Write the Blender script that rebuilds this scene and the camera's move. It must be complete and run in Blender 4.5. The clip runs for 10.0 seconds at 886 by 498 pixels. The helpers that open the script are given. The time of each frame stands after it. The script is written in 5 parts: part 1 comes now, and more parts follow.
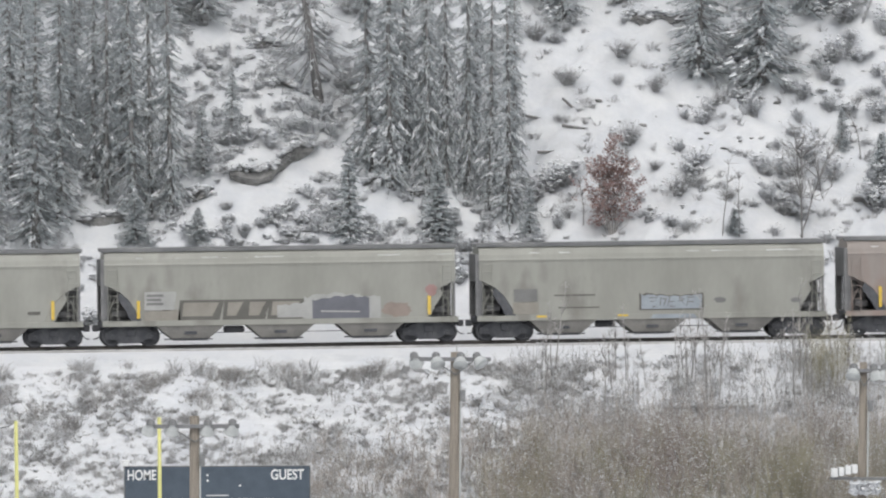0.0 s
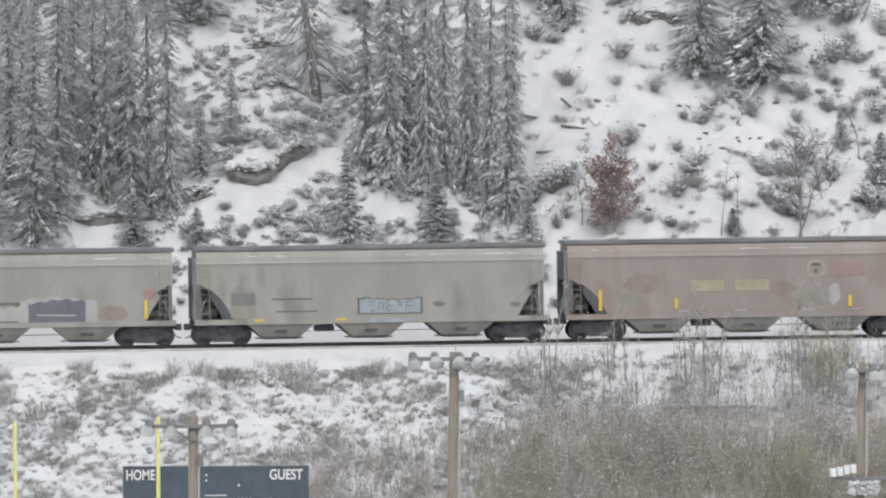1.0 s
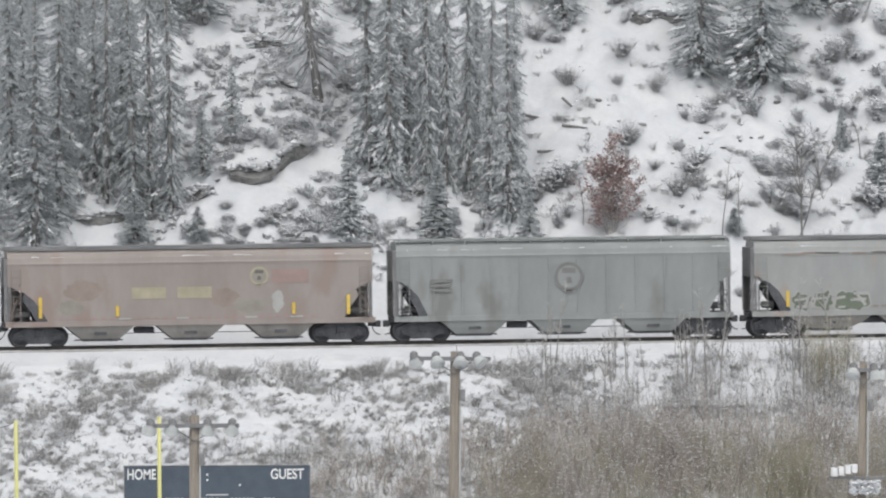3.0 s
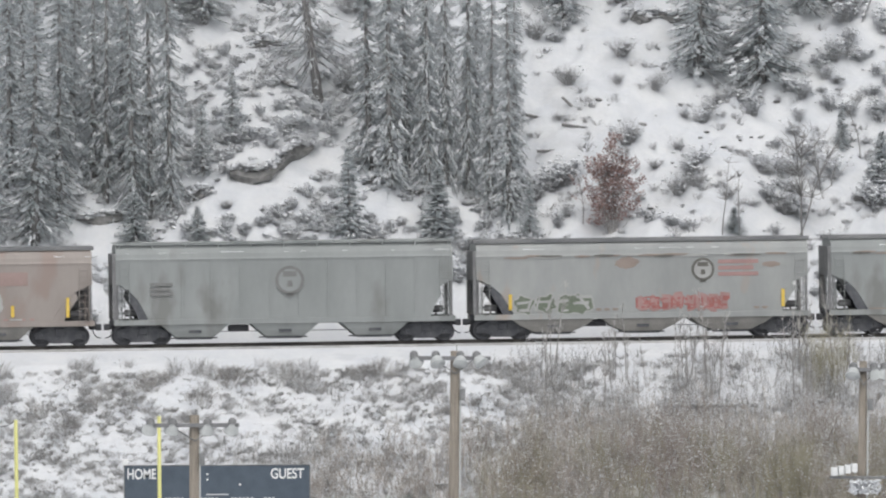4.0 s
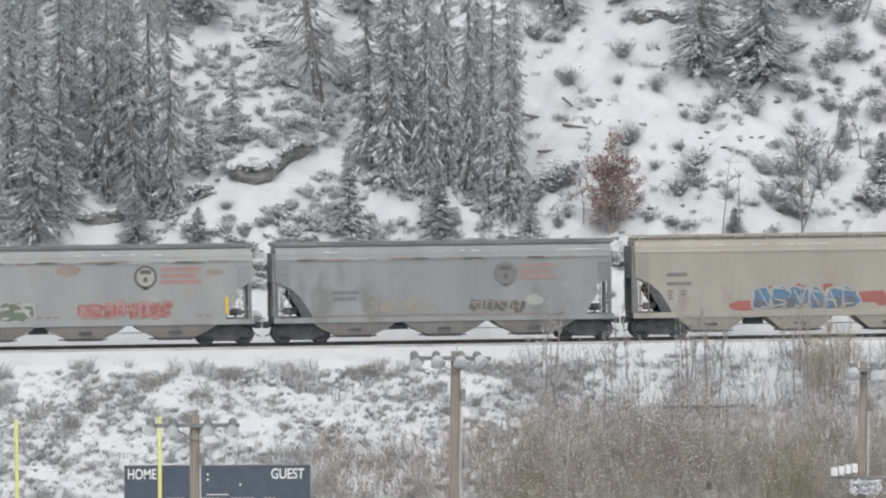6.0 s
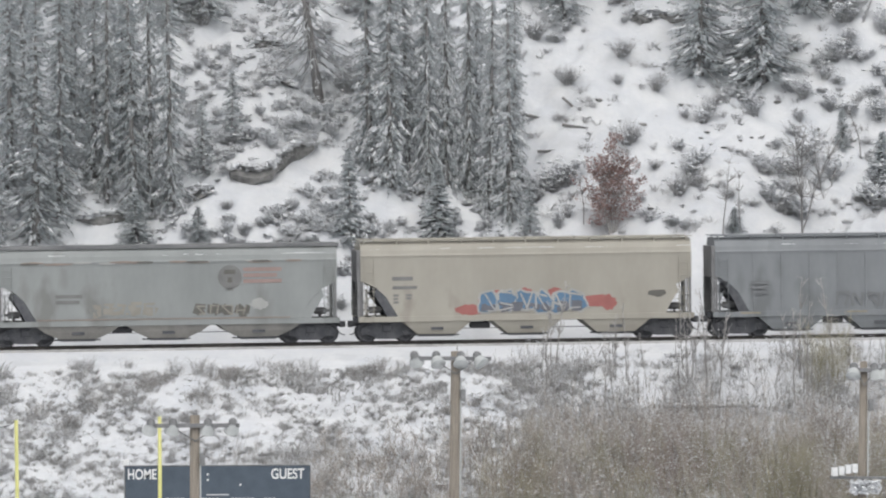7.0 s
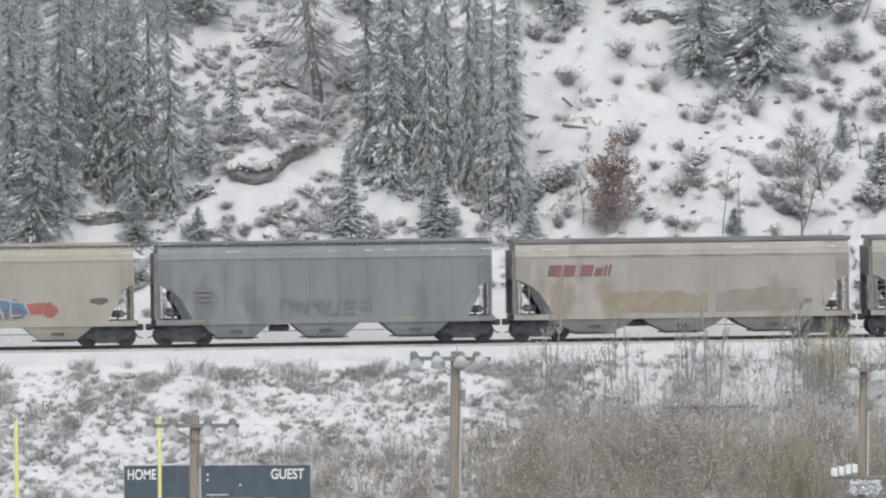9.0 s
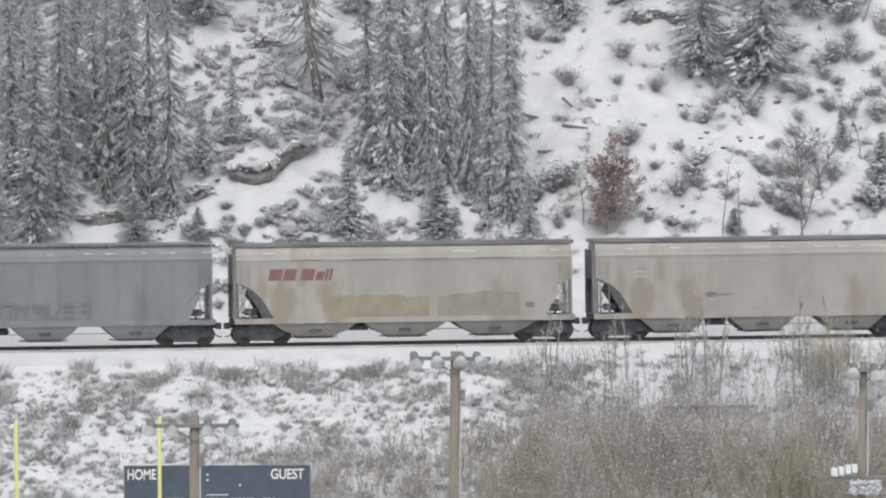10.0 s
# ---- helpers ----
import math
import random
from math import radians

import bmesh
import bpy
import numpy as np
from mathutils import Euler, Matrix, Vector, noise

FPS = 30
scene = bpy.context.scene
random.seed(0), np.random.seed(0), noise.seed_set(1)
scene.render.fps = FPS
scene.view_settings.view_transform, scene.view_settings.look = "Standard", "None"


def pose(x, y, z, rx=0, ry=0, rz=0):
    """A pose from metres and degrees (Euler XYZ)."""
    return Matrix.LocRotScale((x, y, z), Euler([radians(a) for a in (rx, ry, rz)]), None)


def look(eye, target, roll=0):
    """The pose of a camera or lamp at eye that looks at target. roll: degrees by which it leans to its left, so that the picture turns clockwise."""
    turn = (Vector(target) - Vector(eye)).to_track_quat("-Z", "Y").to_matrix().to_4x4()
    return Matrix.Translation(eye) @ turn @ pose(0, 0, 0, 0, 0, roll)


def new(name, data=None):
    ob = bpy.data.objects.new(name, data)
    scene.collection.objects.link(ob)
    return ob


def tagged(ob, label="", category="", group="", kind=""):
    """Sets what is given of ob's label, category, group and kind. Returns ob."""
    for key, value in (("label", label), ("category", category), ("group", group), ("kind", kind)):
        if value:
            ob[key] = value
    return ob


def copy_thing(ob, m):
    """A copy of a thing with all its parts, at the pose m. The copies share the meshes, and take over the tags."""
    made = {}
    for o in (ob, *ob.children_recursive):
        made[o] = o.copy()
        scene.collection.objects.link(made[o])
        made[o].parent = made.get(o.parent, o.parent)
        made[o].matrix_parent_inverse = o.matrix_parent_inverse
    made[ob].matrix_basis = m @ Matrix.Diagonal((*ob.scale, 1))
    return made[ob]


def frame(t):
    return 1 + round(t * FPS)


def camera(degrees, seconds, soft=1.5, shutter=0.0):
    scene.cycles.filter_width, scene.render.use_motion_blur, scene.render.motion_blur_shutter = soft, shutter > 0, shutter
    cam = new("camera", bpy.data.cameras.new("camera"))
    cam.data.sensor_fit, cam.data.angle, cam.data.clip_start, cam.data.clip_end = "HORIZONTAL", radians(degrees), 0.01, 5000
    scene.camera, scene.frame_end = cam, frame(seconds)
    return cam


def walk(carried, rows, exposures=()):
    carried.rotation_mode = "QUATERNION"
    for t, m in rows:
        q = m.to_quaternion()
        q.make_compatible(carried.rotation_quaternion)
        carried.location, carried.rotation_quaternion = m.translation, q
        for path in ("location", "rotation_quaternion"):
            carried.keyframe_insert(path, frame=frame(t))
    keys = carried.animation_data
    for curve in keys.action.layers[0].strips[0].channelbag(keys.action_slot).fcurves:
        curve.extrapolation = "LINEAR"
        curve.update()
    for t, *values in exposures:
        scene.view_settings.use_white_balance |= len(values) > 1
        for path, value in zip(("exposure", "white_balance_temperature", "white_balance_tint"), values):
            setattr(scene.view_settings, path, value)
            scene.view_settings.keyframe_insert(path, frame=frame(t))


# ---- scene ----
# camera: a long lens on a high stand far across the sports field, with a slight tremor
EYE = (-41.81, -397.81, 11.7)
K = 0.02736
cam = camera(6.14, 10.0, soft=2.1, shutter=0.12)


def aim(dx, dy):
    return look(EYE, (0.132 - dx * K, 0.0, 4.44 + dy * K), -0.68)


walk(cam, [(t, aim(dx, dy)) for t, dx, dy in (
    (0.0, 0.1, 1.0), (0.5, -0.3, -0.3), (1.0, -2.2, 0.9), (1.5, -0.2, 0.8), (2.0, 1.5, 0.0), (2.5, -0.2, 0.2),
    (4.0, -0.2, -0.8), (4.5, -0.3, 0.0), (5.0, -0.5, 0.3), (5.5, 0.3, -0.5), (7.0, 0.6, -0.3), (7.5, 1.1, 0.0),
    (8.0, 0.2, -0.3), (8.5, 1.0, -1.1), (9.0, 0.2, 0.0), (9.5, -1.0, 0.0), (10.0, 0.0, 0.0))])

# overcast winter daylight
scene.view_settings.exposure = -0.12
world = bpy.data.worlds.new("overcast_sky")
scene.world = world
world.use_nodes = True
wn = world.node_tree
sky = wn.nodes.new("ShaderNodeTexSky")
sky.sky_type, sky.sun_disc = "NISHITA", False
sky.sun_elevation, sky.sun_rotation = radians(60), radians(186)
sky.dust_density, sky.air_density = 4.0, 1.0
flat = wn.nodes.new("ShaderNodeHueSaturation")
flat.inputs["Saturation"].default_value = 0.3
back = wn.nodes["Background"]
back.inputs["Strength"].default_value = 0.15
wn.links.new(sky.outputs[0], flat.inputs["Color"])
wn.links.new(flat.outputs[0], back.inputs["Color"])
sun_data = bpy.data.lights.new("sun", "SUN")
sun_data.energy, sun_data.angle, sun_data.color = 0.95, radians(75), (0.965, 0.985, 0.98)
sun = new("sun", sun_data)
sun.matrix_world = look((-10.5, -100, 174), (0, 0, 0))

rng = np.random.default_rng(7)


# ---- materials ----
def material(name, low, high, scale=2.0, rough=0.7, metal=0.0, bump=0.15, fine=14.0, stretch=(1, 1, 1), per_object=0.0,
             per_island=0.0, spots=None, spot_from=0.6, spot_scale=0.9, thin=0.0, grain=0.45):
    """Two scales of variation between two colours, an optional third colour in patches, and relief."""
    m = bpy.data.materials.new(name)
    m.use_nodes = True
    nt = m.node_tree
    N, L = nt.nodes.new, nt.links.new
    bsdf = nt.nodes["Principled BSDF"]
    bsdf.inputs["Roughness"].default_value, bsdf.inputs["Metallic"].default_value = rough, metal
    co, mp = N("ShaderNodeTexCoord"), N("ShaderNodeMapping")
    mp.inputs["Scale"].default_value = stretch
    L(co.outputs["Object"], mp.inputs["Vector"])

    def noise_at(s, detail):
        n = N("ShaderNodeTexNoise")
        n.inputs["Scale"].default_value, n.inputs["Detail"].default_value = s, detail
        L(mp.outputs[0], n.inputs["Vector"])
        return n.outputs[0]

    def mix(f, a, b):
        x = N("ShaderNodeMix")
        x.data_type = "RGBA"
        for sock, v in ((x.inputs[0], f), (x.inputs[6], a), (x.inputs[7], b)):
            if hasattr(v, "links"):
                L(v, sock)
            else:
                sock.default_value = (*v, 1) if isinstance(v, tuple) else v
        return x.outputs[2]

    def ramp(f, a, b):
        r = N("ShaderNodeMapRange")
        r.inputs[1].default_value, r.inputs[2].default_value = a, b
        L(f, r.inputs[0])
        return r.outputs[0]

    coarse, small = noise_at(scale, 3), noise_at(fine, 4)
    blend = N("ShaderNodeMath")
    blend.operation = "MULTIPLY_ADD"
    L(small, blend.inputs[0])
    blend.inputs[1].default_value = grain
    L(coarse, blend.inputs[2])
    f = ramp(blend.outputs[0], 0.275 + grain / 2, 0.725 + grain / 2)
    for amount, node, sock in ((per_object, "ShaderNodeObjectInfo", "Random"), (per_island, "ShaderNodeNewGeometry", "Random Per Island")):
        if amount:
            o = N(node)
            g = N("ShaderNodeMath")
            g.operation = "MULTIPLY_ADD"
            L(o.outputs[sock], g.inputs[0])
            g.inputs[1].default_value = amount
            L(f, g.inputs[2])
            h = N("ShaderNodeMath")
            h.operation = "SUBTRACT"
            h.use_clamp = True
            L(g.outputs[0], h.inputs[0])
            h.inputs[1].default_value = amount / 2
            f = h.outputs[0]
    c = mix(f, low, high)
    if spots:
        c = mix(ramp(noise_at(spot_scale, 5), spot_from, spot_from + 0.09), c, spots)
    L(c, bsdf.inputs["Base Color"])
    if thin:
        # light passing through thin sprays, blades and leaves; also lifts needle and twig shade
        tl, ms = N("ShaderNodeBsdfTranslucent"), N("ShaderNodeMixShader")
        L(c, tl.inputs["Color"])
        ms.inputs[0].default_value = thin
        L(bsdf.outputs[0], ms.inputs[1])
        L(tl.outputs[0], ms.inputs[2])
        L(ms.outputs[0], nt.nodes["Material Output"].inputs["Surface"])
    if bump:
        b = N("ShaderNodeBump")
        b.inputs["Strength"].default_value, b.inputs["Distance"].default_value = bump, 0.05
        L(small, b.inputs["Height"])
        L(b.outputs[0], bsdf.inputs["Normal"])
    return m


SNOW = material("snow", (0.585, 0.60, 0.625), (0.665, 0.67, 0.675), 0.5, 0.85, bump=0.45, fine=3.5, spots=(0.58, 0.59, 0.605), spot_from=0.58, spot_scale=0.55)
TUFT_SNOW = material("clinging_snow", (0.66, 0.675, 0.70), (0.76, 0.765, 0.77), 2.0, 0.85, bump=0.2, per_island=0.3)
# Needle colours are lifted far above real foliage to stand for haze.
NEEDLES = material("hazed_needles", (0.56, 0.59, 0.60), (0.69, 0.72, 0.73), 0.3, 0.8, bump=0, fine=6.0, per_island=0.18, per_object=0.5, thin=0.62)
NEEDLES_PALE = material("pale_hazed_needles", (0.64, 0.67, 0.68), (0.76, 0.785, 0.79), 0.3, 0.8, bump=0, fine=6.0, per_island=0.18, per_object=0.4, thin=0.62)
# Twig colour raised to put haze on the hillside brush.
HAZED_TWIGS = material("hazed_twigs", (0.50, 0.50, 0.505), (0.70, 0.695, 0.695), 0.5, 0.9, bump=0, per_island=0.5, thin=0.55)
BARK = material("bark", (0.23, 0.22, 0.215), (0.37, 0.36, 0.35), 2.5, 0.9, bump=0.5, stretch=(4, 4, 0.6))
TWIGS = material("bare_twigs", (0.30, 0.29, 0.28), (0.55, 0.53, 0.51), 0.5, 0.9, bump=0, per_island=0.6)
WILLOW = material("willow_stems", (0.35, 0.305, 0.27), (0.60, 0.55, 0.495), 0.25, 0.9, bump=0, fine=1.2, per_island=0.5)
OLIVE = material("olive_stems", (0.29, 0.27, 0.20), (0.50, 0.47, 0.36), 0.5, 0.9, bump=0, per_island=0.5)
TAN_STEMS = material("tan_stems", (0.37, 0.325, 0.265), (0.60, 0.54, 0.45), 0.5, 0.9, bump=0, per_island=0.5)
RED_STEMS = material("red_brown_stems", (0.33, 0.27, 0.245), (0.55, 0.475, 0.44), 0.5, 0.9, bump=0, per_island=0.5)
# Grass, like the bark and stems above, is lightened to stand for haze.
GRASS = material("dry_hazed_grass", (0.41, 0.40, 0.39), (0.70, 0.69, 0.68), 0.4, 0.9, bump=0, fine=2.0, per_island=0.6, thin=0.3)
RED_LEAF = material("withered_red_leaves", (0.33, 0.215, 0.20), (0.52, 0.40, 0.375), 1.2, 0.8, bump=0, per_island=0.6, thin=0.4)
ROCK = material("dark_rock", (0.15, 0.148, 0.144), (0.32, 0.315, 0.305), 1.2, 0.95, bump=0.8, fine=5.0)
BALLAST = material("snowy_ballast", (0.30, 0.295, 0.29), (0.62, 0.62, 0.62), 0.8, 0.95, bump=0.9, fine=9.0, stretch=(0.4, 1, 1))
RAIL_STEEL = material("rail_steel", (0.055, 0.052, 0.05), (0.13, 0.12, 0.11), 1.5, 0.5, 0.4)
TIE_WOOD = material("tie_wood", (0.08, 0.07, 0.06), (0.17, 0.15, 0.13), 3, 0.9, per_object=0.4)
POLE_WOOD = material("weathered_pole_wood", (0.19, 0.168, 0.14), (0.33, 0.29, 0.245), 1.2, 0.9, bump=0.5, stretch=(6, 6, 0.5))
LAMP_METAL = material("lamp_housing", (0.16, 0.165, 0.165), (0.28, 0.28, 0.28), 3, 0.6, 0.2)
LAMP_GLASS = material("frosted_lamp_lens", (0.43, 0.445, 0.44), (0.55, 0.565, 0.555), 2, 0.25)
WHITE_PAINT = material("white_paint", (0.68, 0.69, 0.68), (0.82, 0.82, 0.81), 4, 0.6)
YELLOW = material("yellow_paint", (0.62, 0.60, 0.22), (0.72, 0.70, 0.30), 3, 0.5)
BOARD = material("slate_board_paint", (0.060, 0.080, 0.105), (0.085, 0.11, 0.14), 1.5, 0.5)
# Running gear is lifted a little, putting haze over the dark grime.
BLACK_IRON = material("grimy_hazed_gear", (0.085, 0.09, 0.10), (0.145, 0.145, 0.155), 2.5, 0.8, 0.2, bump=0.4)
DARK_PAINT = material("dark_roof_paint", (0.13, 0.135, 0.14), (0.24, 0.24, 0.24), 1.2, 0.7, stretch=(0.5, 2, 2))
MARK_YELLOW = material("reflective_yellow", (0.66, 0.45, 0.06), (0.78, 0.56, 0.12), 4, 0.4)


def paint(name, low, high, grime, spot_from=0.58, spot_scale=0.5):
    return material(name, low, high, 0.55, 0.62, bump=0.04, grain=0.2, fine=5.0, stretch=(1.0, 1.0, 0.45), spots=grime, spot_from=spot_from, spot_scale=spot_scale)


# ---- builders ----
def part(name, bm, mat, parent=None, label="", smooth=False):
    me = bpy.data.meshes.new(name)
    bm.to_mesh(me)
    bm.free()
    me.materials.append(mat)
    if smooth:
        for p in me.polygons:
            p.use_smooth = True
    ob = new(name, me)
    ob.parent = parent
    return tagged(ob, label)


def tri_mesh(name, verts, tris, mat):
    """A mesh from arrays of points and of triangles."""
    me = bpy.data.meshes.new(name)
    me.vertices.add(len(verts))
    me.vertices.foreach_set("co", np.asarray(verts, np.float32).ravel())
    me.loops.add(len(tris) * 3)
    me.loops.foreach_set("vertex_index", np.asarray(tris, np.int32).ravel())
    me.polygons.add(len(tris))
    me.polygons.foreach_set("loop_start", np.arange(0, len(tris) * 3, 3, dtype=np.int32))
    me.update(calc_edges=True)
    me.materials.append(mat)
    return me


class Heap:
    """Gathers many small pieces into one array of triangles."""

    def __init__(self):
        self.v, self.t, self.n = [], [], 0

    def add(self, verts, tris):
        k, per = verts.shape[0], verts.shape[1]
        self.v.append(verts.reshape(-1, 3))
        self.t.append((np.asarray(tris)[None] + (self.n + np.arange(k) * per)[:, None, None]).reshape(-1, 3))
        self.n += k * per

    def sticks(self, a, b, ra, rb):
        """Tapered three-sided sticks from a to b."""
        a, b = np.atleast_2d(a), np.atleast_2d(b)
        d = b - a
        d /= np.linalg.norm(d, axis=1, keepdims=True) + 1e-9
        ref = np.where(np.abs(d[:, 2:3]) > 0.9, np.array([[1.0, 0, 0]]), np.array([[0, 0, 1.0]]))
        u = np.cross(d, ref)
        u /= np.linalg.norm(u, axis=1, keepdims=True) + 1e-9
        w = np.cross(d, u)
        ra, rb = np.broadcast_to(ra, len(a))[:, None], np.broadcast_to(rb, len(a))[:, None]
        ring = [(math.cos(q), math.sin(q)) for q in (0.3, 2.394, 4.489)]
        v = np.stack([p + r * (c * u + s * w) for p, r in ((a, ra), (b, rb)) for c, s in ring], 1)
        self.add(v, [(0, 1, 4), (0, 4, 3), (1, 2, 5), (1, 5, 4), (2, 0, 3), (2, 3, 5)])

    def leaves(self, p, d, side, length, width):
        """Diamond leaves or needle sprays from p along d, spread to the side."""
        n = len(p)
        L, w = np.broadcast_to(length, n)[:, None], np.broadcast_to(width, n)[:, None]
        v = np.stack([p, p + d * L * 0.45 + side * w * 0.5, p + d * L, p + d * L * 0.45 - side * w * 0.5], 1)
        self.add(v, [(0, 1, 2), (0, 2, 3)])

    def clots(self, p, sx, sz, rs):
        """Small uneven lumps."""
        n = len(p)
        base = np.array([(1, 0, 0), (0, 1, 0), (-1, 0, 0), (0, -1, 0), (0, 0, 1), (0, 0, -0.5)], float)
        sx, sz = np.broadcast_to(sx, n), np.broadcast_to(sz, n)
        v = base[None] * (1 + rs.uniform(-0.35, 0.35, (n, 6, 1)))
        q = rs.uniform(0, 6.28, n)
        c, s = np.cos(q)[:, None], np.sin(q)[:, None]
        x, y = v[:, :, 0] * c - v[:, :, 1] * s, v[:, :, 0] * s + v[:, :, 1] * c
        v = np.stack([x * sx[:, None], y * sx[:, None], v[:, :, 2] * sz[:, None]], 2) + p[:, None, :]
        self.add(v, [(0, 1, 4), (1, 2, 4), (2, 3, 4), (3, 0, 4), (1, 0, 5), (2, 1, 5), (3, 2, 5), (0, 3, 5)])

    def object(self, name, mat, parent=None, kind="stuff"):
        ob = new(name, tri_mesh(name, np.concatenate(self.v), np.concatenate(self.t), mat))
        ob.parent = parent
        return tagged(ob, kind=kind)

    def stems(self, base, d, length, r, rs, segs=4, wob=0.09, up=0.05, taper=0.65):
        """Bent stems, all at once; returns the points along them and the way they point there."""
        p, d = np.array(base, float), np.array(d, float)
        L, r = np.broadcast_to(length, len(p)).astype(float), np.broadcast_to(r, len(p)).astype(float)
        pts, ways = [], []
        for i in range(segs):
            d = d + rs.normal(0, wob, d.shape) + np.array([0, 0, up])
            d /= np.linalg.norm(d, axis=1, keepdims=True)
            q = p + d * (L / segs)[:, None]
            self.sticks(p, q, r * (1 - i / segs * taper), r * (1 - (i + 1) / segs * taper))
            pts.append(q)
            ways.append(d)
            p = q
        return np.concatenate(pts), np.concatenate(ways)

    def brush(self, base, lean, length, r, twigs, twig_len, rs, spread=0.5, wob=0.09, up=0.05):
        """Stems with side twigs; returns points along all of them."""
        n = len(base)
        q = rs.uniform(0, 6.2832, n)
        lean = np.broadcast_to(lean, n)
        d = np.stack([np.cos(q) * lean, np.sin(q) * lean, np.ones(n)], 1)
        d /= np.linalg.norm(d, axis=1, keepdims=True)
        pts, ways = self.stems(base, d, length, r, rs, wob=wob, up=up)
        k = rs.integers(n, len(pts), n * twigs)
        e = ways[k] + rs.normal(0, spread, (len(k), 3))
        e /= np.linalg.norm(e, axis=1, keepdims=True)
        more, _ = self.stems(pts[k], e, twig_len * rs.uniform(0.4, 1.0, len(k)), np.mean(r) * 0.5, rs, segs=2, wob=wob, up=up)
        return np.concatenate([pts, more])


def box(bm, x0, x1, y0, y1, z0, z1):
    r = bmesh.ops.create_cube(bm, size=1.0)
    m = Matrix.Translation(((x0 + x1) / 2, (y0 + y1) / 2, (z0 + z1) / 2)) @ Matrix.Diagonal((x1 - x0, y1 - y0, z1 - z0, 1))
    bmesh.ops.transform(bm, matrix=m, verts=r["verts"])
    return r["verts"]


def boxes(*rows, bevel=0.0):
    bm = bmesh.new()
    for r in rows:
        box(bm, *r)
    if bevel:
        bmesh.ops.bevel(bm, geom=bm.edges[:], offset=bevel, segments=1, affect="EDGES")
    return bm


def rod(bm, a, b, ra, rb=None, n=8):
    a, b = Vector(a), Vector(b)
    r = bmesh.ops.create_cone(bm, cap_ends=True, segments=n, radius1=ra, radius2=ra if rb is None else rb, depth=(b - a).length)
    bmesh.ops.transform(bm, matrix=Matrix.Translation((a + b) / 2) @ (b - a).to_track_quat("Z", "Y").to_matrix().to_4x4(), verts=r["verts"])


def plate(bm, outline, y0, y1):
    """An upright plate with the outline (x, z), from y0 to y1."""
    f = [bm.verts.new((x, y0, z)) for x, z in outline]
    g = [bm.verts.new((x, y1, z)) for x, z in outline]
    bm.faces.new(f)
    bm.faces.new(g[::-1])
    for i in range(len(f)):
        j = (i + 1) % len(f)
        bm.faces.new((f[j], f[i], g[i], g[j]))


def rings(bm, loops):
    """Skins a row of closed loops of points, with its ends closed."""
    made = [[bm.verts.new(p) for p in loop] for loop in loops]
    for a, b in zip(made, made[1:]):
        for i in range(len(a)):
            j = (i + 1) % len(a)
            bm.faces.new((a[i], a[j], b[j], b[i]))
    bm.faces.new(made[0][::-1])
    bm.faces.new(made[-1])
    bmesh.ops.recalc_face_normals(bm, faces=bm.faces[:])


def empty(name, m, label, category, group=""):
    ob = new(name)
    ob.empty_display_size = 0.2
    ob.matrix_basis = m
    return tagged(ob, label, category, group)


# ---- ground ----
def smooth_step(a, b, x):
    t = np.clip((x - a) / (b - a), 0, 1)
    return t * t * (3 - 2 * t)


def ground_z(x, y):
    """Height of the ground: sports field, railway bank, track bench, steep hillside."""
    x, y = np.asarray(x, float), np.asarray(y, float)
    d = -y
    bumps = (0.35 * np.sin(0.31 * x + 0.17 * y + 1.0) + 0.22 * np.sin(0.73 * x - 0.41 * y + 2.2)
             + 0.12 * np.sin(1.7 * x + 1.1 * y) + 0.07 * np.sin(2.9 * x - 2.3 * y + 0.7))
    hill = np.where(y < 5, -0.22 - 0.35 * smooth_step(2.6, 5, y), np.where(y < 85, -0.57 + 0.76 * (y - 5), 60.23 + 0.25 * (np.minimum(y, 300) - 85)))
    hill = hill + bumps * smooth_step(5, 10, y) * 1.3
    bank = np.where(d < 5.2, -0.22 - 0.5 * smooth_step(2.6, 5.2, d), np.maximum(-0.72 - 0.64 * (d - 5.2), -11.0))
    bank = bank + 21 * smooth_step(350, 392, d)
    bank = bank + bumps * 0.55 * smooth_step(5, 8, d) * (1 - smooth_step(18, 24, d))
    return np.where(y >= 0, hill, bank)


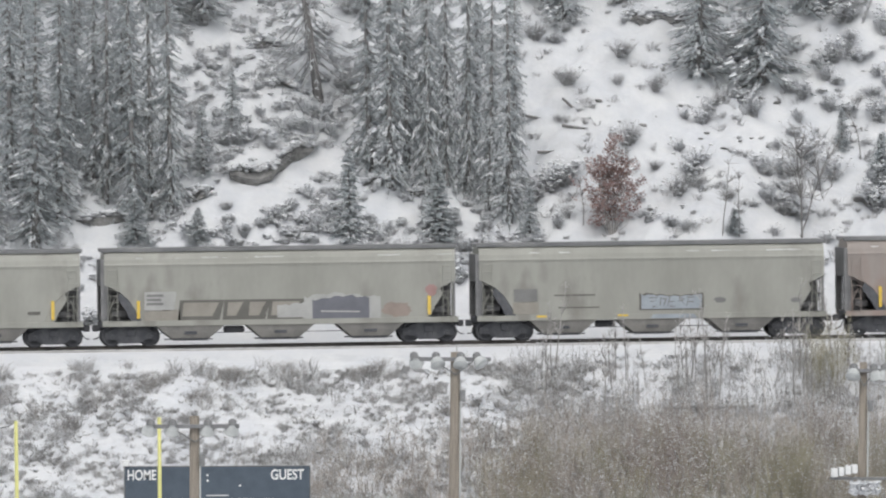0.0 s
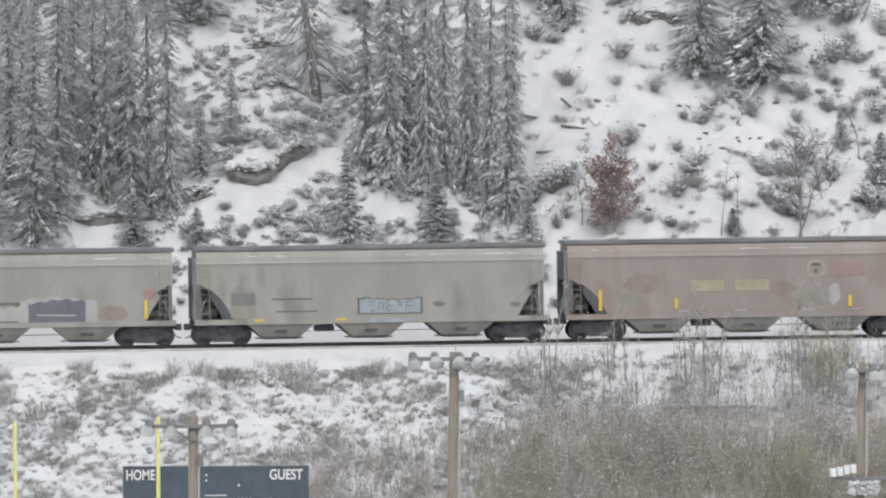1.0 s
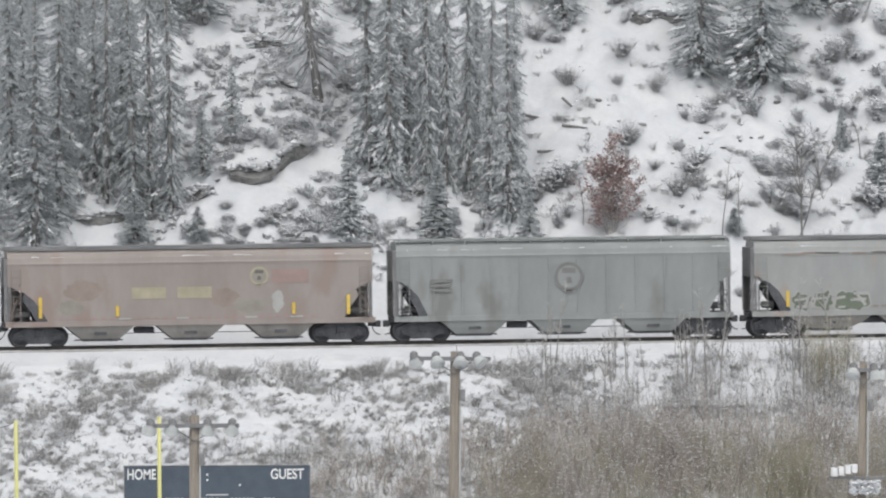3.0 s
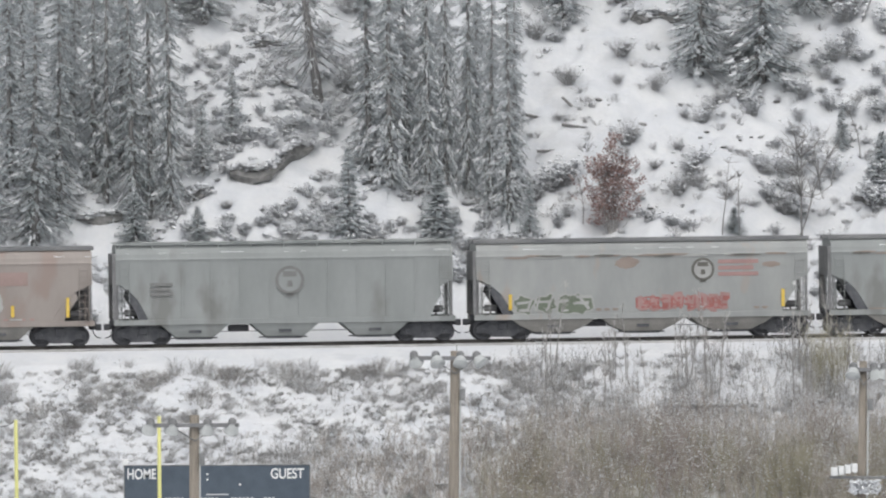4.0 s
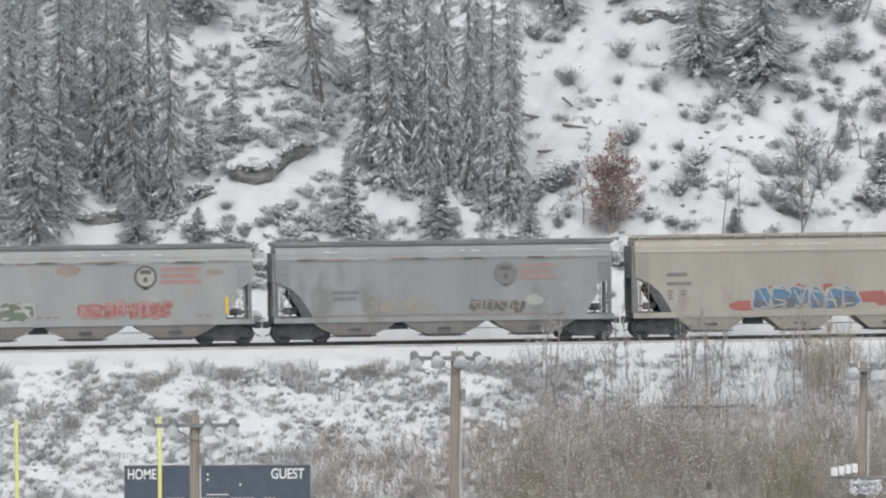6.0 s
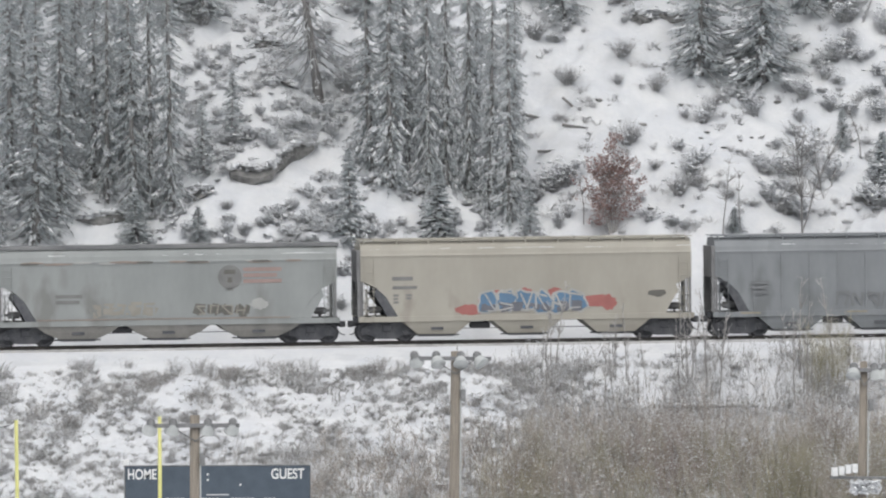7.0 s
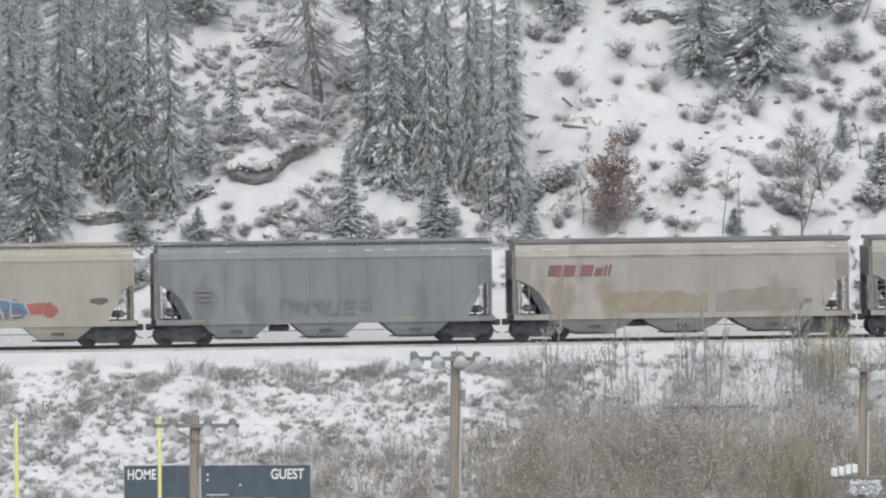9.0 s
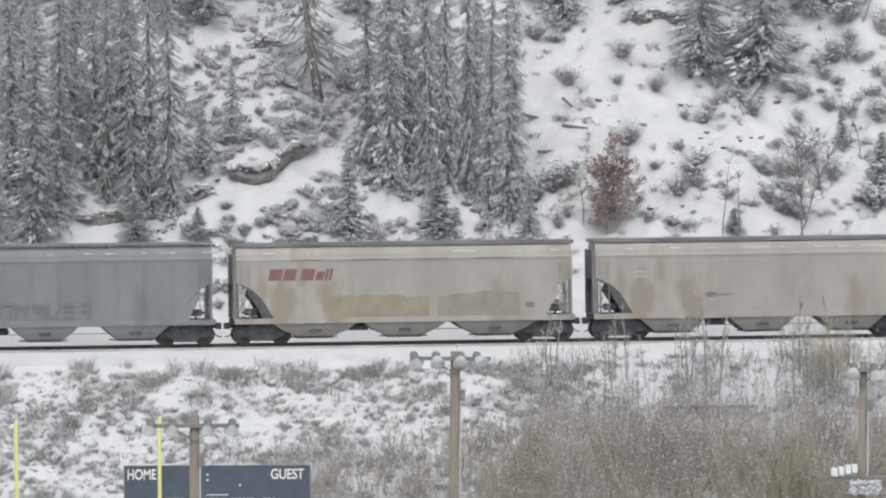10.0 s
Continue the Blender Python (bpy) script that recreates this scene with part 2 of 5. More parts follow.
def build_ground():
    def lines(core0, core1, step, far0, far1):
        n = int(round((core1 - core0) / step))
        core = list(np.linspace(core0, core1, n + 1))
        lo, hi, s, p = [], [], step, core0
        while p > far0:
            s *= 1.25
            p -= s
            lo.append(p)
        s, p = step, core1
        while p < far1:
            s *= 1.25
            p += s
            hi.append(p)
        return np.array(lo[::-1] + core + hi)

    xs, ys = lines(-27, 29, 0.28, -1500, 1500), lines(-24, 36, 0.26, -1500, 1200)
    X, Y = np.meshgrid(xs, ys, indexing="ij")
    Z = ground_z(X, Y)
    rough = np.random.default_rng(3).normal(0, 1, X.shape)
    rough = (rough + np.roll(rough, 1, 0) + np.roll(rough, 1, 1) + np.roll(rough, (1, 1), (0, 1))) / 4
    near = (smooth_step(4.5, 8, np.abs(Y)) * (1 - smooth_step(34, 60, np.abs(X))))
    Z = Z + rough * 0.11 * near * np.where(Y > -22, 1, 0.1)
    a, b = X.shape
    i = (np.arange(a - 1)[:, None] * b + np.arange(b - 1)[None]).ravel()
    tris = np.concatenate([np.stack([i, i + b, i + b + 1], 1), np.stack([i, i + b + 1, i + 1], 1)])
    ob = new("ground", tri_mesh("ground", np.stack([X, Y, Z], 2).reshape(-1, 3), tris, SNOW))
    for p in ob.data.polygons:
        p.use_smooth = True
    tagged(ob, "snow-covered hillside, railway bank and flat sports field", "ground", kind="structure")


build_ground()


def build_track():
    bm = bmesh.new()
    rings(bm, [[(x, -2.7, -0.5), (x, -2.2, -0.17), (x, -1.6, -0.13), (x, 1.6, -0.13), (x, 2.2, -0.17), (x, 2.7, -0.5)] for x in range(-200, 241, 4)])
    tagged(part("ballast_bed", bm, BALLAST), "grey stone ballast bed half buried in snow", "track bed", kind="structure")
    for y in (-0.7525, 0.7525):
        bm = bmesh.new()
        prof = [(-0.07, -0.17), (0.07, -0.17), (0.07, -0.15), (0.012, -0.12), (0.012, -0.045), (0.036, -0.03), (0.036, 0),
                (-0.036, 0), (-0.036, -0.03), (-0.012, -0.045), (-0.012, -0.12), (-0.07, -0.15)]
        rings(bm, [[(x, y + a, z) for a, z in prof] for x in (-200, 240)])
        tagged(part("rail", bm, RAIL_STEEL), "dark steel running rail on snowy ties", "rail", "rails of the track", "structure")
    tie = tagged(part("railway_tie", boxes((-0.115, 0.115, -1.3, 1.3, -0.30, -0.12), bevel=0.01), TIE_WOOD), "dark wooden railway tie sunk in snowy ballast", "railway tie", "ties under the rails")
    tie.location = (-27.0, 0, 0)
    for i in range(1, 100):
        copy_thing(tie, pose(-27.0 + i * 0.56, 0, 0))


build_track()


# ---- the train ----
def text_free_bars(bm, x0, x1, z0, z1, rows, y):
    """Plain bars for writing that cannot be read."""
    h = (z1 - z0) / (rows * 1.6)
    for i in range(rows):
        z = z1 - (i + 1) * h * 1.6 + 0.6 * h
        plate(bm, [(x0, z), (x1 - (i % 2) * 0.12 * (x1 - x0), z), (x1 - (i % 2) * 0.12 * (x1 - x0), z + h), (x0, z + h)], y, y - 0.006)


def disc(bm, x, z, r0, r1, y, n=28):
    """A flat ring, or a disc where r0 is zero."""
    out = [(x + r1 * math.cos(6.2832 * i / n), z + r1 * math.sin(6.2832 * i / n)) for i in range(n)]
    if not r0:
        plate(bm, out, y, y - 0.006)
        return
    inn = [(x + (p - x) * r0 / r1, z + (q - z) * r0 / r1) for p, q in out]
    for i in range(n):
        j = (i + 1) % n
        plate(bm, [out[i], out[j], inn[j], inn[i]], y, y - 0.006)


def strokes(bm, x0, x1, z0, z1, count, width, y, seed, counters=False):
    """A row of jagged spray-paint shapes of crossing slanted strokes, or the thin arcs inside them; no letters."""
    rs = random.Random(seed)
    step, high = (x1 - x0) / count, z1 - z0

    def slab(p, q, w0, w1, lift):
        dx, dz = q[0] - p[0], q[1] - p[1]
        n = math.hypot(dx, dz) + 1e-6
        ux, uz = -dz / n, dx / n
        plate(bm, [(p[0] - ux * w0, p[1] - uz * w0), (q[0] - ux * w1, q[1] - uz * w1), (q[0] + ux * w1, q[1] + uz * w1), (p[0] + ux * w0, p[1] + uz * w0)], y - lift, y - lift - 0.003)

    for i in range(count):
        cx, lean, dip = x0 + (i + 0.5) * step, rs.uniform(0.02, 0.2) * step, rs.uniform(-0.08, 0.08) * high
        left, right = cx - step * rs.uniform(0.30, 0.42), cx + step * rs.uniform(0.24, 0.36)
        low, top = z0 + width * 0.5 + rs.uniform(0, 0.1) * high, z1 - width * 0.5 - rs.uniform(0, 0.1) * high
        mid = (low + top) / 2 + dip
        rows = [((left, low), (left + lean, top)), ((right - lean * 0.5, low), (right + lean, top)),
                ((left, mid), (right, mid + dip)), ((left, top), (right + lean, top - abs(dip))), ((left + lean, low), (right, low + abs(dip))),
                ((left + lean, top), (right, low))]
        chosen = rs.sample(rows, 4 if not counters else 3)
        for k, (p, q) in enumerate(chosen):
            w = width * rs.uniform(0.32, 0.62)
            if counters:
                p, q = (p[0] + rs.uniform(-0.1, 0.1) * step, p[1]), (q[0], q[1] + rs.uniform(-0.1, 0.1) * high)
                w = width * 0.5
            slab(p, q, w, w * rs.uniform(0.6, 1.3), 0.0006 * k + 0.0025 * (i % 2))


def bulges(bm, x0, x1, z0, z1, count, grow, y, seed):
    """A row of bulging spray-paint shapes that overlap, swollen by grow."""
    rs = random.Random(seed)
    step, mid, half, n = (x1 - x0) / count, (z0 + z1) / 2, (z1 - z0) / 2, 16
    for i in range(count):
        cx, lift = x0 + (i + 0.5) * step + rs.uniform(-0.08, 0.08) * step, rs.uniform(-0.1, 0.1) * half
        rad = [rs.uniform(0.66, 1.15) for _ in range(n)]
        pts = []
        for k in range(n):
            c, q = math.cos(6.2832 * k / n), math.sin(6.2832 * k / n)
            g = (abs(c) ** 3.4 + abs(q) ** 3.4) ** (-1 / 3.4) * rad[k]
            pts.append((cx + c * (g * step * 0.56 + grow), mid + lift + q * (g * half + grow)))
        plate(bm, pts, y - 0.0018 * (i % 3), y - 0.0018 * (i % 3) - 0.004)


def blot(bm, x, z, rx, rz, y, seed, n=22):
    rs = random.Random(seed)
    plate(bm, [(x + rx * math.cos(6.2832 * i / n) * rs.uniform(0.75, 1.12), z + rz * math.sin(6.2832 * i / n) * rs.uniform(0.75, 1.12)) for i in range(n)], y, y - 0.004)


def cloud_panel(bm, x0, x1, z0, z1, y, seed, bumps=5):
    """A painted-over patch with a flat foot and a bumpy top."""
    rs = random.Random(seed)
    top, n = [], bumps * 6
    for i in range(n + 1):
        f = i / n
        top.append((x1 + (x0 - x1) * f, z1 - (z1 - z0) * (0.10 * (1 - abs(math.sin(f * bumps * math.pi + 0.7))) + 0.07 * math.sin(f * 5.1 + seed) + rs.uniform(0, 0.05))))
    plate(bm, [(x0, z0), (x1, z0)] + top, y, y - 0.004)


WHEEL_R = 0.485
# Grimy iron tone, lifted for haze; also used for the added shade sheets.
END_IRON = material("grimy_shaded_end_iron", (0.16, 0.16, 0.165), (0.25, 0.25, 0.25), 2.0, 0.8, bump=0.2)
WHEELSETS = []
GRIME = material("road_grime_on_steel", (0.19, 0.185, 0.175), (0.28, 0.27, 0.25), 1.1, 0.8, bump=0.2, stretch=(1, 1, 0.4))


def bogie_at(x, car):
    bm = boxes((-0.22, 0.22, -1.15, 1.15, 0.50, 0.86), (-0.30, 0.30, -0.35, 0.35, 0.82, 1.0), bevel=0.03)
    bogie = part("bogie", bm, BLACK_IRON, car, "two-axle truck of dark grimy cast steel")
    bogie.location = (x, 0, 0)
    frame_outline = [(-1.24, 0.36), (-1.24, 0.64), (-0.98, 0.76), (-0.60, 0.98), (0.60, 0.98), (0.98, 0.76), (1.24, 0.64), (1.24, 0.36),
                     (0.74, 0.33), (0.46, 0.15), (-0.46, 0.15), (-0.74, 0.33)]
    for y in (-1.09, 0.95):
        bm = bmesh.new()
        plate(bm, frame_outline, y, y + 0.14)
        bmesh.ops.recalc_face_normals(bm, faces=bm.faces[:])
        part("side_frame", bm, BLACK_IRON, bogie)
        bm = bmesh.new()
        for k in (-0.2, 0.0, 0.2):
            rod(bm, (k, y + 0.07, 0.30), (k, y + 0.07, 0.62), 0.085, n=7)
        part("springs", bm, BLACK_IRON, bogie)
        for k in (-0.91, 0.91):
            bm = bmesh.new()
            s = -1 if y < 0 else 1
            rod(bm, (k, y + 0.07, WHEEL_R), (k, y + 0.07 + s * 0.15, WHEEL_R), 0.13, 0.11, n=10)
            part("axle_cap", bm, BLACK_IRON, bogie)
    for k in (-0.91, 0.91):
        bm = bmesh.new()
        rod(bm, (0, -0.9, 0), (0, 0.9, 0), 0.09, n=8)
        for s in (-1, 1):
            prof = [(0.12, 0.80), (0.38, 0.79), (0.40, 0.70), (WHEEL_R + 0.028, 0.69), (WHEEL_R + 0.028, 0.72), (WHEEL_R, 0.735), (WHEEL_R - 0.006, 0.835), (0.40, 0.835), (0.38, 0.815), (0.12, 0.83)]
            n = 20
            loops = [[(r * math.cos(6.2832 * i / n), s * y, r * math.sin(6.2832 * i / n)) for i in range(n)] for r, y in prof]
            rings(bm, loops)
        w = part("wheelset", bm, BLACK_IRON, bogie, "pair of dark steel wheels on one axle")
        w.location = (k, 0, WHEEL_R)
        WHEELSETS.append((w, k))


def hopper_car(x0, pitch, paint_mat, label, zr=4.62, ribs=0, rail=False, wide=1.62, dark_top=True, opening=1.75, bogie_in=1.86, ladder_mat=None, closed=False, grimy=True):
    """A covered hopper car, from coupling to coupling; its side towards the field is at y = -1.55."""
    car = empty("hopper_car", pose(x0, 0, 0), label, "rail car", "cars of the train")
    P, e, w, zs = pitch, 0.58, 1.55, zr - 0.72
    ladder_mat = ladder_mat or END_IRON

    def loop(x, zb):
        side = [(w, zb), (w, zs), (w - 0.05, zs + 0.10), (w - 0.10, zs + 0.28), (w - 0.22, zr - 0.22), (w - 0.5, zr - 0.03), (0.55, zr)]
        return [(x, -y, z) for y, z in side] + [(x, y, z) for y, z in side[::-1]]

    bm = bmesh.new()
    high = 2.95
    curve = [(0.0, high), (0.22, high - 0.06), (opening * 0.42, 2.62), (opening * 0.68, 2.22), (opening * 0.86, 1.72), (opening + 0.05, 1.22)]
    stations = [(e + q, z) for q, z in curve] + [(P - e - q, z) for q, z in curve[::-1]]
    rings(bm, [loop(x, z) for x, z in stations])
    part("body", bm, paint_mat, car)
    # seam where the side meets the curved eave
    part("eave_seam", boxes((e + 0.05, P - e - 0.05, -w - 0.025, -w + 0.02, zs - 0.03, zs + 0.03), (e + 0.05, P - e - 0.05, w - 0.02, w + 0.025, zs - 0.03, zs + 0.03)), paint_mat, car)
    # Added at the left end only, to widen the shaded end the camera sees.
    part("end_shade_sheet", boxes((e - 0.17, e - 0.005, -1.47, 1.47, 2.9, zr - 0.42), (e - 0.17, e - 0.005, -1.52, -1.30, 1.24, 2.9), (e - 0.17, e - 0.005, 1.30, 1.52, 1.24, 2.9), bevel=0.01), END_IRON, car, "dark sheet added for the shaded end face")
    part("side_sill", boxes((e - 0.12, P - e + 0.12, -w - 0.03, -w + 0.12, 0.97, 1.235), (e - 0.12, P - e + 0.12, w - 0.12, w + 0.03, 0.97, 1.235), bevel=0.012), paint_mat, car)
    part("centre_sill", boxes((0.34, P - 0.34, -0.32, 0.32, 0.93, 1.2), bevel=0.02), BLACK_IRON, car)
    for i in range(ribs):
        x = e + opening + 0.3 + (P - 2 * e - 2 * opening - 0.6) * i / (ribs - 1)
        for y in (-w - 0.05, w - 0.01):
            part("rib", boxes((x - 0.05, x + 0.05, y, y + 0.06, 1.24, zs - 0.03)), paint_mat, car)
    # ends: platforms, corner posts, bracing plates, ladders
    for x, s in ((e, 1), (P - e, -1)):
        a, b = sorted((x - s * 0.1, x + s * 1.75))
        part("end_platform", boxes((a, b, -w + 0.12, w - 0.12, 1.10, 1.2)), BLACK_IRON, car)
        for y in (-w + 0.06, w - 0.06):
            bm = bmesh.new()
            plate(bm, [(x + s * 0.02, 1.24), (x + s * 0.11, 1.24), (x + s * 0.11, 2.97), (x + s * 0.02, 2.97)], y - 0.05, y + 0.05)
            part("corner_post", bm, ladder_mat, car)
            bm = bmesh.new()
            gusset = [(x + s * q, z - 0.01) for q, z in curve[2:]] + [(x + s * (opening * 0.72), 1.22), (x + s * (opening * 0.60), 1.66), (x + s * (opening * 0.36), 2.30)]
            plate(bm, gusset, y - 0.04, y + 0.04)
            bmesh.ops.recalc_face_normals(bm, faces=bm.faces[:])
            # Black only at the left end, for the shaded slope sheet the camera sees.
            part("end_gusset", bm, BLACK_IRON if s > 0 else paint_mat, car, "curved gusset plate")
        # Added plate that darkens the end opening in place of its own shade.
        if closed:
            bm = bmesh.new()
            plate(bm, [(x + s * 0.12, 1.2), (x + s * 1.2, 1.2), (x + s * 1.2, 1.9), (x + s * 0.5, 2.9), (x + s * 0.12, 2.9)], 0.6, 0.66)
            bmesh.ops.recalc_face_normals(bm, faces=bm.faces[:])
            part("opening_shade_plate", bm, END_IRON, car)
        for y in (-w - 0.05, w + 0.05):
            bm = bmesh.new()
            for k in (0.16, 0.62):
                rod(bm, (x + s * k, y, 1.0), (x + s * k, y, zr - 0.9), 0.02, n=5)
            for k in range(9):
                rod(bm, (x + s * 0.16, y, 1.2 + k * 0.31), (x + s * 0.62, y, 1.2 + k * 0.31), 0.014, n=5)
            part("ladder", bm, paint_mat, car)
        bm = bmesh.new()
        for y in (-0.9, -0.3, 0.5, 1.0):
            rod(bm, (x + s * 0.05, y, 1.2), (x + s * 0.05, y, 3.0), 0.03, n=5)
        rod(bm, (x + s * 0.05, -1.4, 2.05), (x + s * 0.05, 1.4, 2.05), 0.025, n=5)
        part("end_rail", bm, ladder_mat, car)
        bm = bmesh.new()
        rod(bm, (x + s * 0.45, -0.7, 1.55), (x + s * 1.05, -0.7, 1.55), 0.17, n=12)
        rod(bm, (x + s * 0.3, -0.7, 1.55), (x + s * 0.45, -0.7, 1.55), 0.05, n=6)
        box(bm, x + s * 0.75 - 0.05, x + s * 0.75 + 0.05, -0.75, -0.65, 1.18, 1.42)
        part("brake_cylinder", bm, END_IRON, car, "grey brake cylinder on the end platform")
        bm = bmesh.new()
        rod(bm, (x - s * 0.02, -1.35, 1.22), (x + s * 0.5, -1.35, 2.3), 0.025, n=5)
        rod(bm, (x + s * 0.3, -1.0, 1.2), (x + s * 0.3, -1.0, 2.55), 0.035, n=5)
        part("hand_rail", bm, paint_mat, car)
        c0, c1 = sorted((x - s * 0.52, x + s * 0.1))
        part("coupler", boxes((c0, c1, -0.12, 0.12, 0.76, 1.0), (*sorted((x - s * 0.52, x - s * 0.22)), -0.17, 0.17, 0.72, 1.03), bevel=0.03), BLACK_IRON, car)
        bm = bmesh.new()
        pts = [(x - s * 0.05, 0.80), (x - s * 0.16, 0.52), (x - s * 0.32, 0.38), (x - s * 0.48, 0.36)]
        for p, q in zip(pts, pts[1:]):
            rod(bm, (p[0], -0.35, p[1]), (q[0], -0.35, q[1]), 0.028, n=5)
        part("air_hose", bm, BLACK_IRON, car)
    # hopper chutes with sliding gates
    for c in (P / 2 - 4.35, P / 2, P / 2 + 4.35):
        bm = bmesh.new()
        rings(bm, [[(c - hx, -hy, z), (c + hx, -hy, z), (c + hx, hy, z), (c - hx, hy, z)]
                   for hx, hy, z in ((wide, 1.50, 1.22), (wide, 1.50, 0.96), (wide * 0.80, 1.44, 0.68), (0.92, 1.32, 0.36))])
        chute = part("chute", bm, GRIME if grimy else paint_mat, car)
        part("gate", boxes((c - 0.84, c + 0.84, -1.25, 1.25, 0.25, 0.38), (c - 1.25, c + 1.1, -1.2, -1.12, 0.29, 0.35), bevel=0.01), BLACK_IRON, chute, "dark sliding outlet gate")
        part("latch", boxes((c - 0.3, c + 0.3, -1.47, -1.38, 0.56, 0.70)), BLACK_IRON, chute)
    part("brake_rod", boxes((2.6, P - 2.6, -1.2, -1.17, 0.60, 0.635)), BLACK_IRON, car)
    part("air_tank", boxes((P / 2 - 2.7, P / 2 - 1.7, -0.8, -0.35, 0.60, 0.92), bevel=0.08), BLACK_IRON, car)
    # roof: trough hatches and running boards
    n = 6
    for i in range(n):
        a = e + 0.7 + (P - 2 * e - 1.4) * i / n
        part("hatch_cover", boxes((a + 0.05, a + (P - 2 * e - 1.4) / n - 0.05, -0.42, 0.42, zr - 0.02, zr + 0.12), bevel=0.03), DARK_PAINT if dark_top else paint_mat, car)
    edge_mat = DARK_PAINT if dark_top else paint_mat
    if rail:
        for y in (-1.16, 1.16):
            part("running_board", boxes((e - 0.05, P - e + 0.05, y - 0.14, y + 0.14, zr + 0.06, zr + 0.10)), edge_mat, car)
            for i in range(11):
                x = e + 0.2 + (P - 2 * e - 0.4) * i / 10
                part("board_bracket", boxes((x - 0.03, x + 0.03, y - 0.15, y + 0.15, zr - 0.28, zr + 0.06)), paint_mat, car)
    else:
        for y in (-1.0, 1.0):
            part("running_board", boxes((e - 0.12, P - e + 0.12, y - 0.24, y + 0.24, zr - 0.08, zr + 0.10), bevel=0.01), edge_mat, car)
    # snow lying on the eaves
    rs = np.random.default_rng(int(abs(x0) * 10))
    h = Heap()
    k = 34
    p = np.stack([rs.uniform(e + 0.2, P - e - 0.2, k), np.full(k, -w + 0.14), np.full(k, zr - 0.40) + rs.uniform(-0.03, 0.03, k)], 1)
    h.sticks(p, p + np.stack([rs.uniform(0.2, 1.1, k), np.zeros(k), np.zeros(k)], 1), rs.uniform(0.01, 0.03, k), 0.012)
    h.object("snow_crust", TUFT_SNOW, car)
    bogie_at(bogie_in, car)
    bogie_at(P - bogie_in, car)
    return car


SIDE = -1.56


def flat_part(name, mat, car, fn, label=""):
    bm = bmesh.new()
    fn(bm)
    bmesh.ops.recalc_face_normals(bm, faces=bm.faces[:])
    left = set(bm.verts)
    while left:
        # one mesh for each separate piece
        piece, todo = set(), [left.pop()]
        while todo:
            v = todo.pop()
            piece.add(v)
            for ed in v.link_edges:
                o = ed.other_vert(v)
                if o in left:
                    left.discard(o)
                    todo.append(o)
        one, twin = bmesh.new(), {}
        for v in sorted(piece, key=lambda q: q.index):
            twin[v] = one.verts.new(v.co)
        for fc in bm.faces:
            if fc.verts[0] in piece:
                one.faces.new([twin[v] for v in fc.verts])
        part(name, one, mat, car, label)
    bm.free()


def colour(name, c, spread=0.75):
    return material(name, tuple(v * spread for v in c), c, 1.3, 0.6, bump=0.04)


GREY_BEIGE = paint("grey_beige_car_paint", (0.27, 0.27, 0.24), (0.36, 0.36, 0.325), (0.24, 0.235, 0.21))
# Red-brown is greyed beyond its fading to stand for haze.
RED_BROWN = paint("faded_hazed_red_brown_paint", (0.262, 0.228, 0.207), (0.335, 0.30, 0.275), (0.29, 0.232, 0.207), 0.54, 0.6)
COOL_GREY = paint("cool_grey_car_paint", (0.235, 0.25, 0.245), (0.31, 0.325, 0.32), (0.21, 0.215, 0.205))
PALE_GREY = paint("pale_grey_car_paint", (0.27, 0.28, 0.275), (0.36, 0.37, 0.36), (0.35, 0.30, 0.26), 0.60, 0.7)
TAN = paint("tan_car_paint", (0.33, 0.31, 0.265), (0.40, 0.38, 0.33), (0.30, 0.275, 0.235), 0.64)
SLATE = paint("slate_car_paint", (0.19, 0.20, 0.21), (0.25, 0.265, 0.275), (0.175, 0.185, 0.19))
DIRTY_WHITE = paint("dirty_white_car_paint", (0.31, 0.295, 0.265), (0.43, 0.41, 0.375), (0.30, 0.265, 0.22), 0.56)
# Spray and marking colours are lifted and greyed to stand for haze.
NAVY = colour("navy_spray", (0.165, 0.17, 0.195))
PALE_SPRAY = colour("pale_spray", (0.44, 0.44, 0.425))
BEIGE_SPRAY = colour("beige_spray", (0.325, 0.305, 0.265))
DARK_SPRAY = colour("dark_spray", (0.15, 0.145, 0.13))
ICE_SPRAY = colour("ice_blue_spray", (0.36, 0.40, 0.44))
BLUE_SPRAY = colour("blue_spray", (0.13, 0.23, 0.35))
RED_SPRAY = colour("red_spray", (0.40, 0.15, 0.135))
PINK_SPRAY = colour("pink_spray", (0.41, 0.255, 0.24))
GREEN_SPRAY = colour("green_grey_spray", (0.17, 0.20, 0.15))
FADED_HAZED_RED = colour("faded_hazed_red_marking", (0.36, 0.262, 0.24))
CREAM = colour("cream_marking", (0.43, 0.39, 0.285))
OCHRE = colour("ochre_overpaint", (0.345, 0.31, 0.235))
RUST = colour("rust_stain", (0.32, 0.262, 0.228))
SLATE_MARK = colour("faint_slate_marking", (0.19, 0.197, 0.203), 0.9)
MARK_RED = colour("dark_red_marking", (0.26, 0.135, 0.14))
GREY_MARK = colour("grey_marking", (0.225, 0.225, 0.22))


def bars_yellow(car, spots):
    for x, z0, z1 in spots:
        part("reflective_strip", boxes((x - 0.075, x + 0.075, SIDE - 0.07, SIDE + 0.005, z0, z1)), MARK_YELLOW, car, "yellow reflective strip")


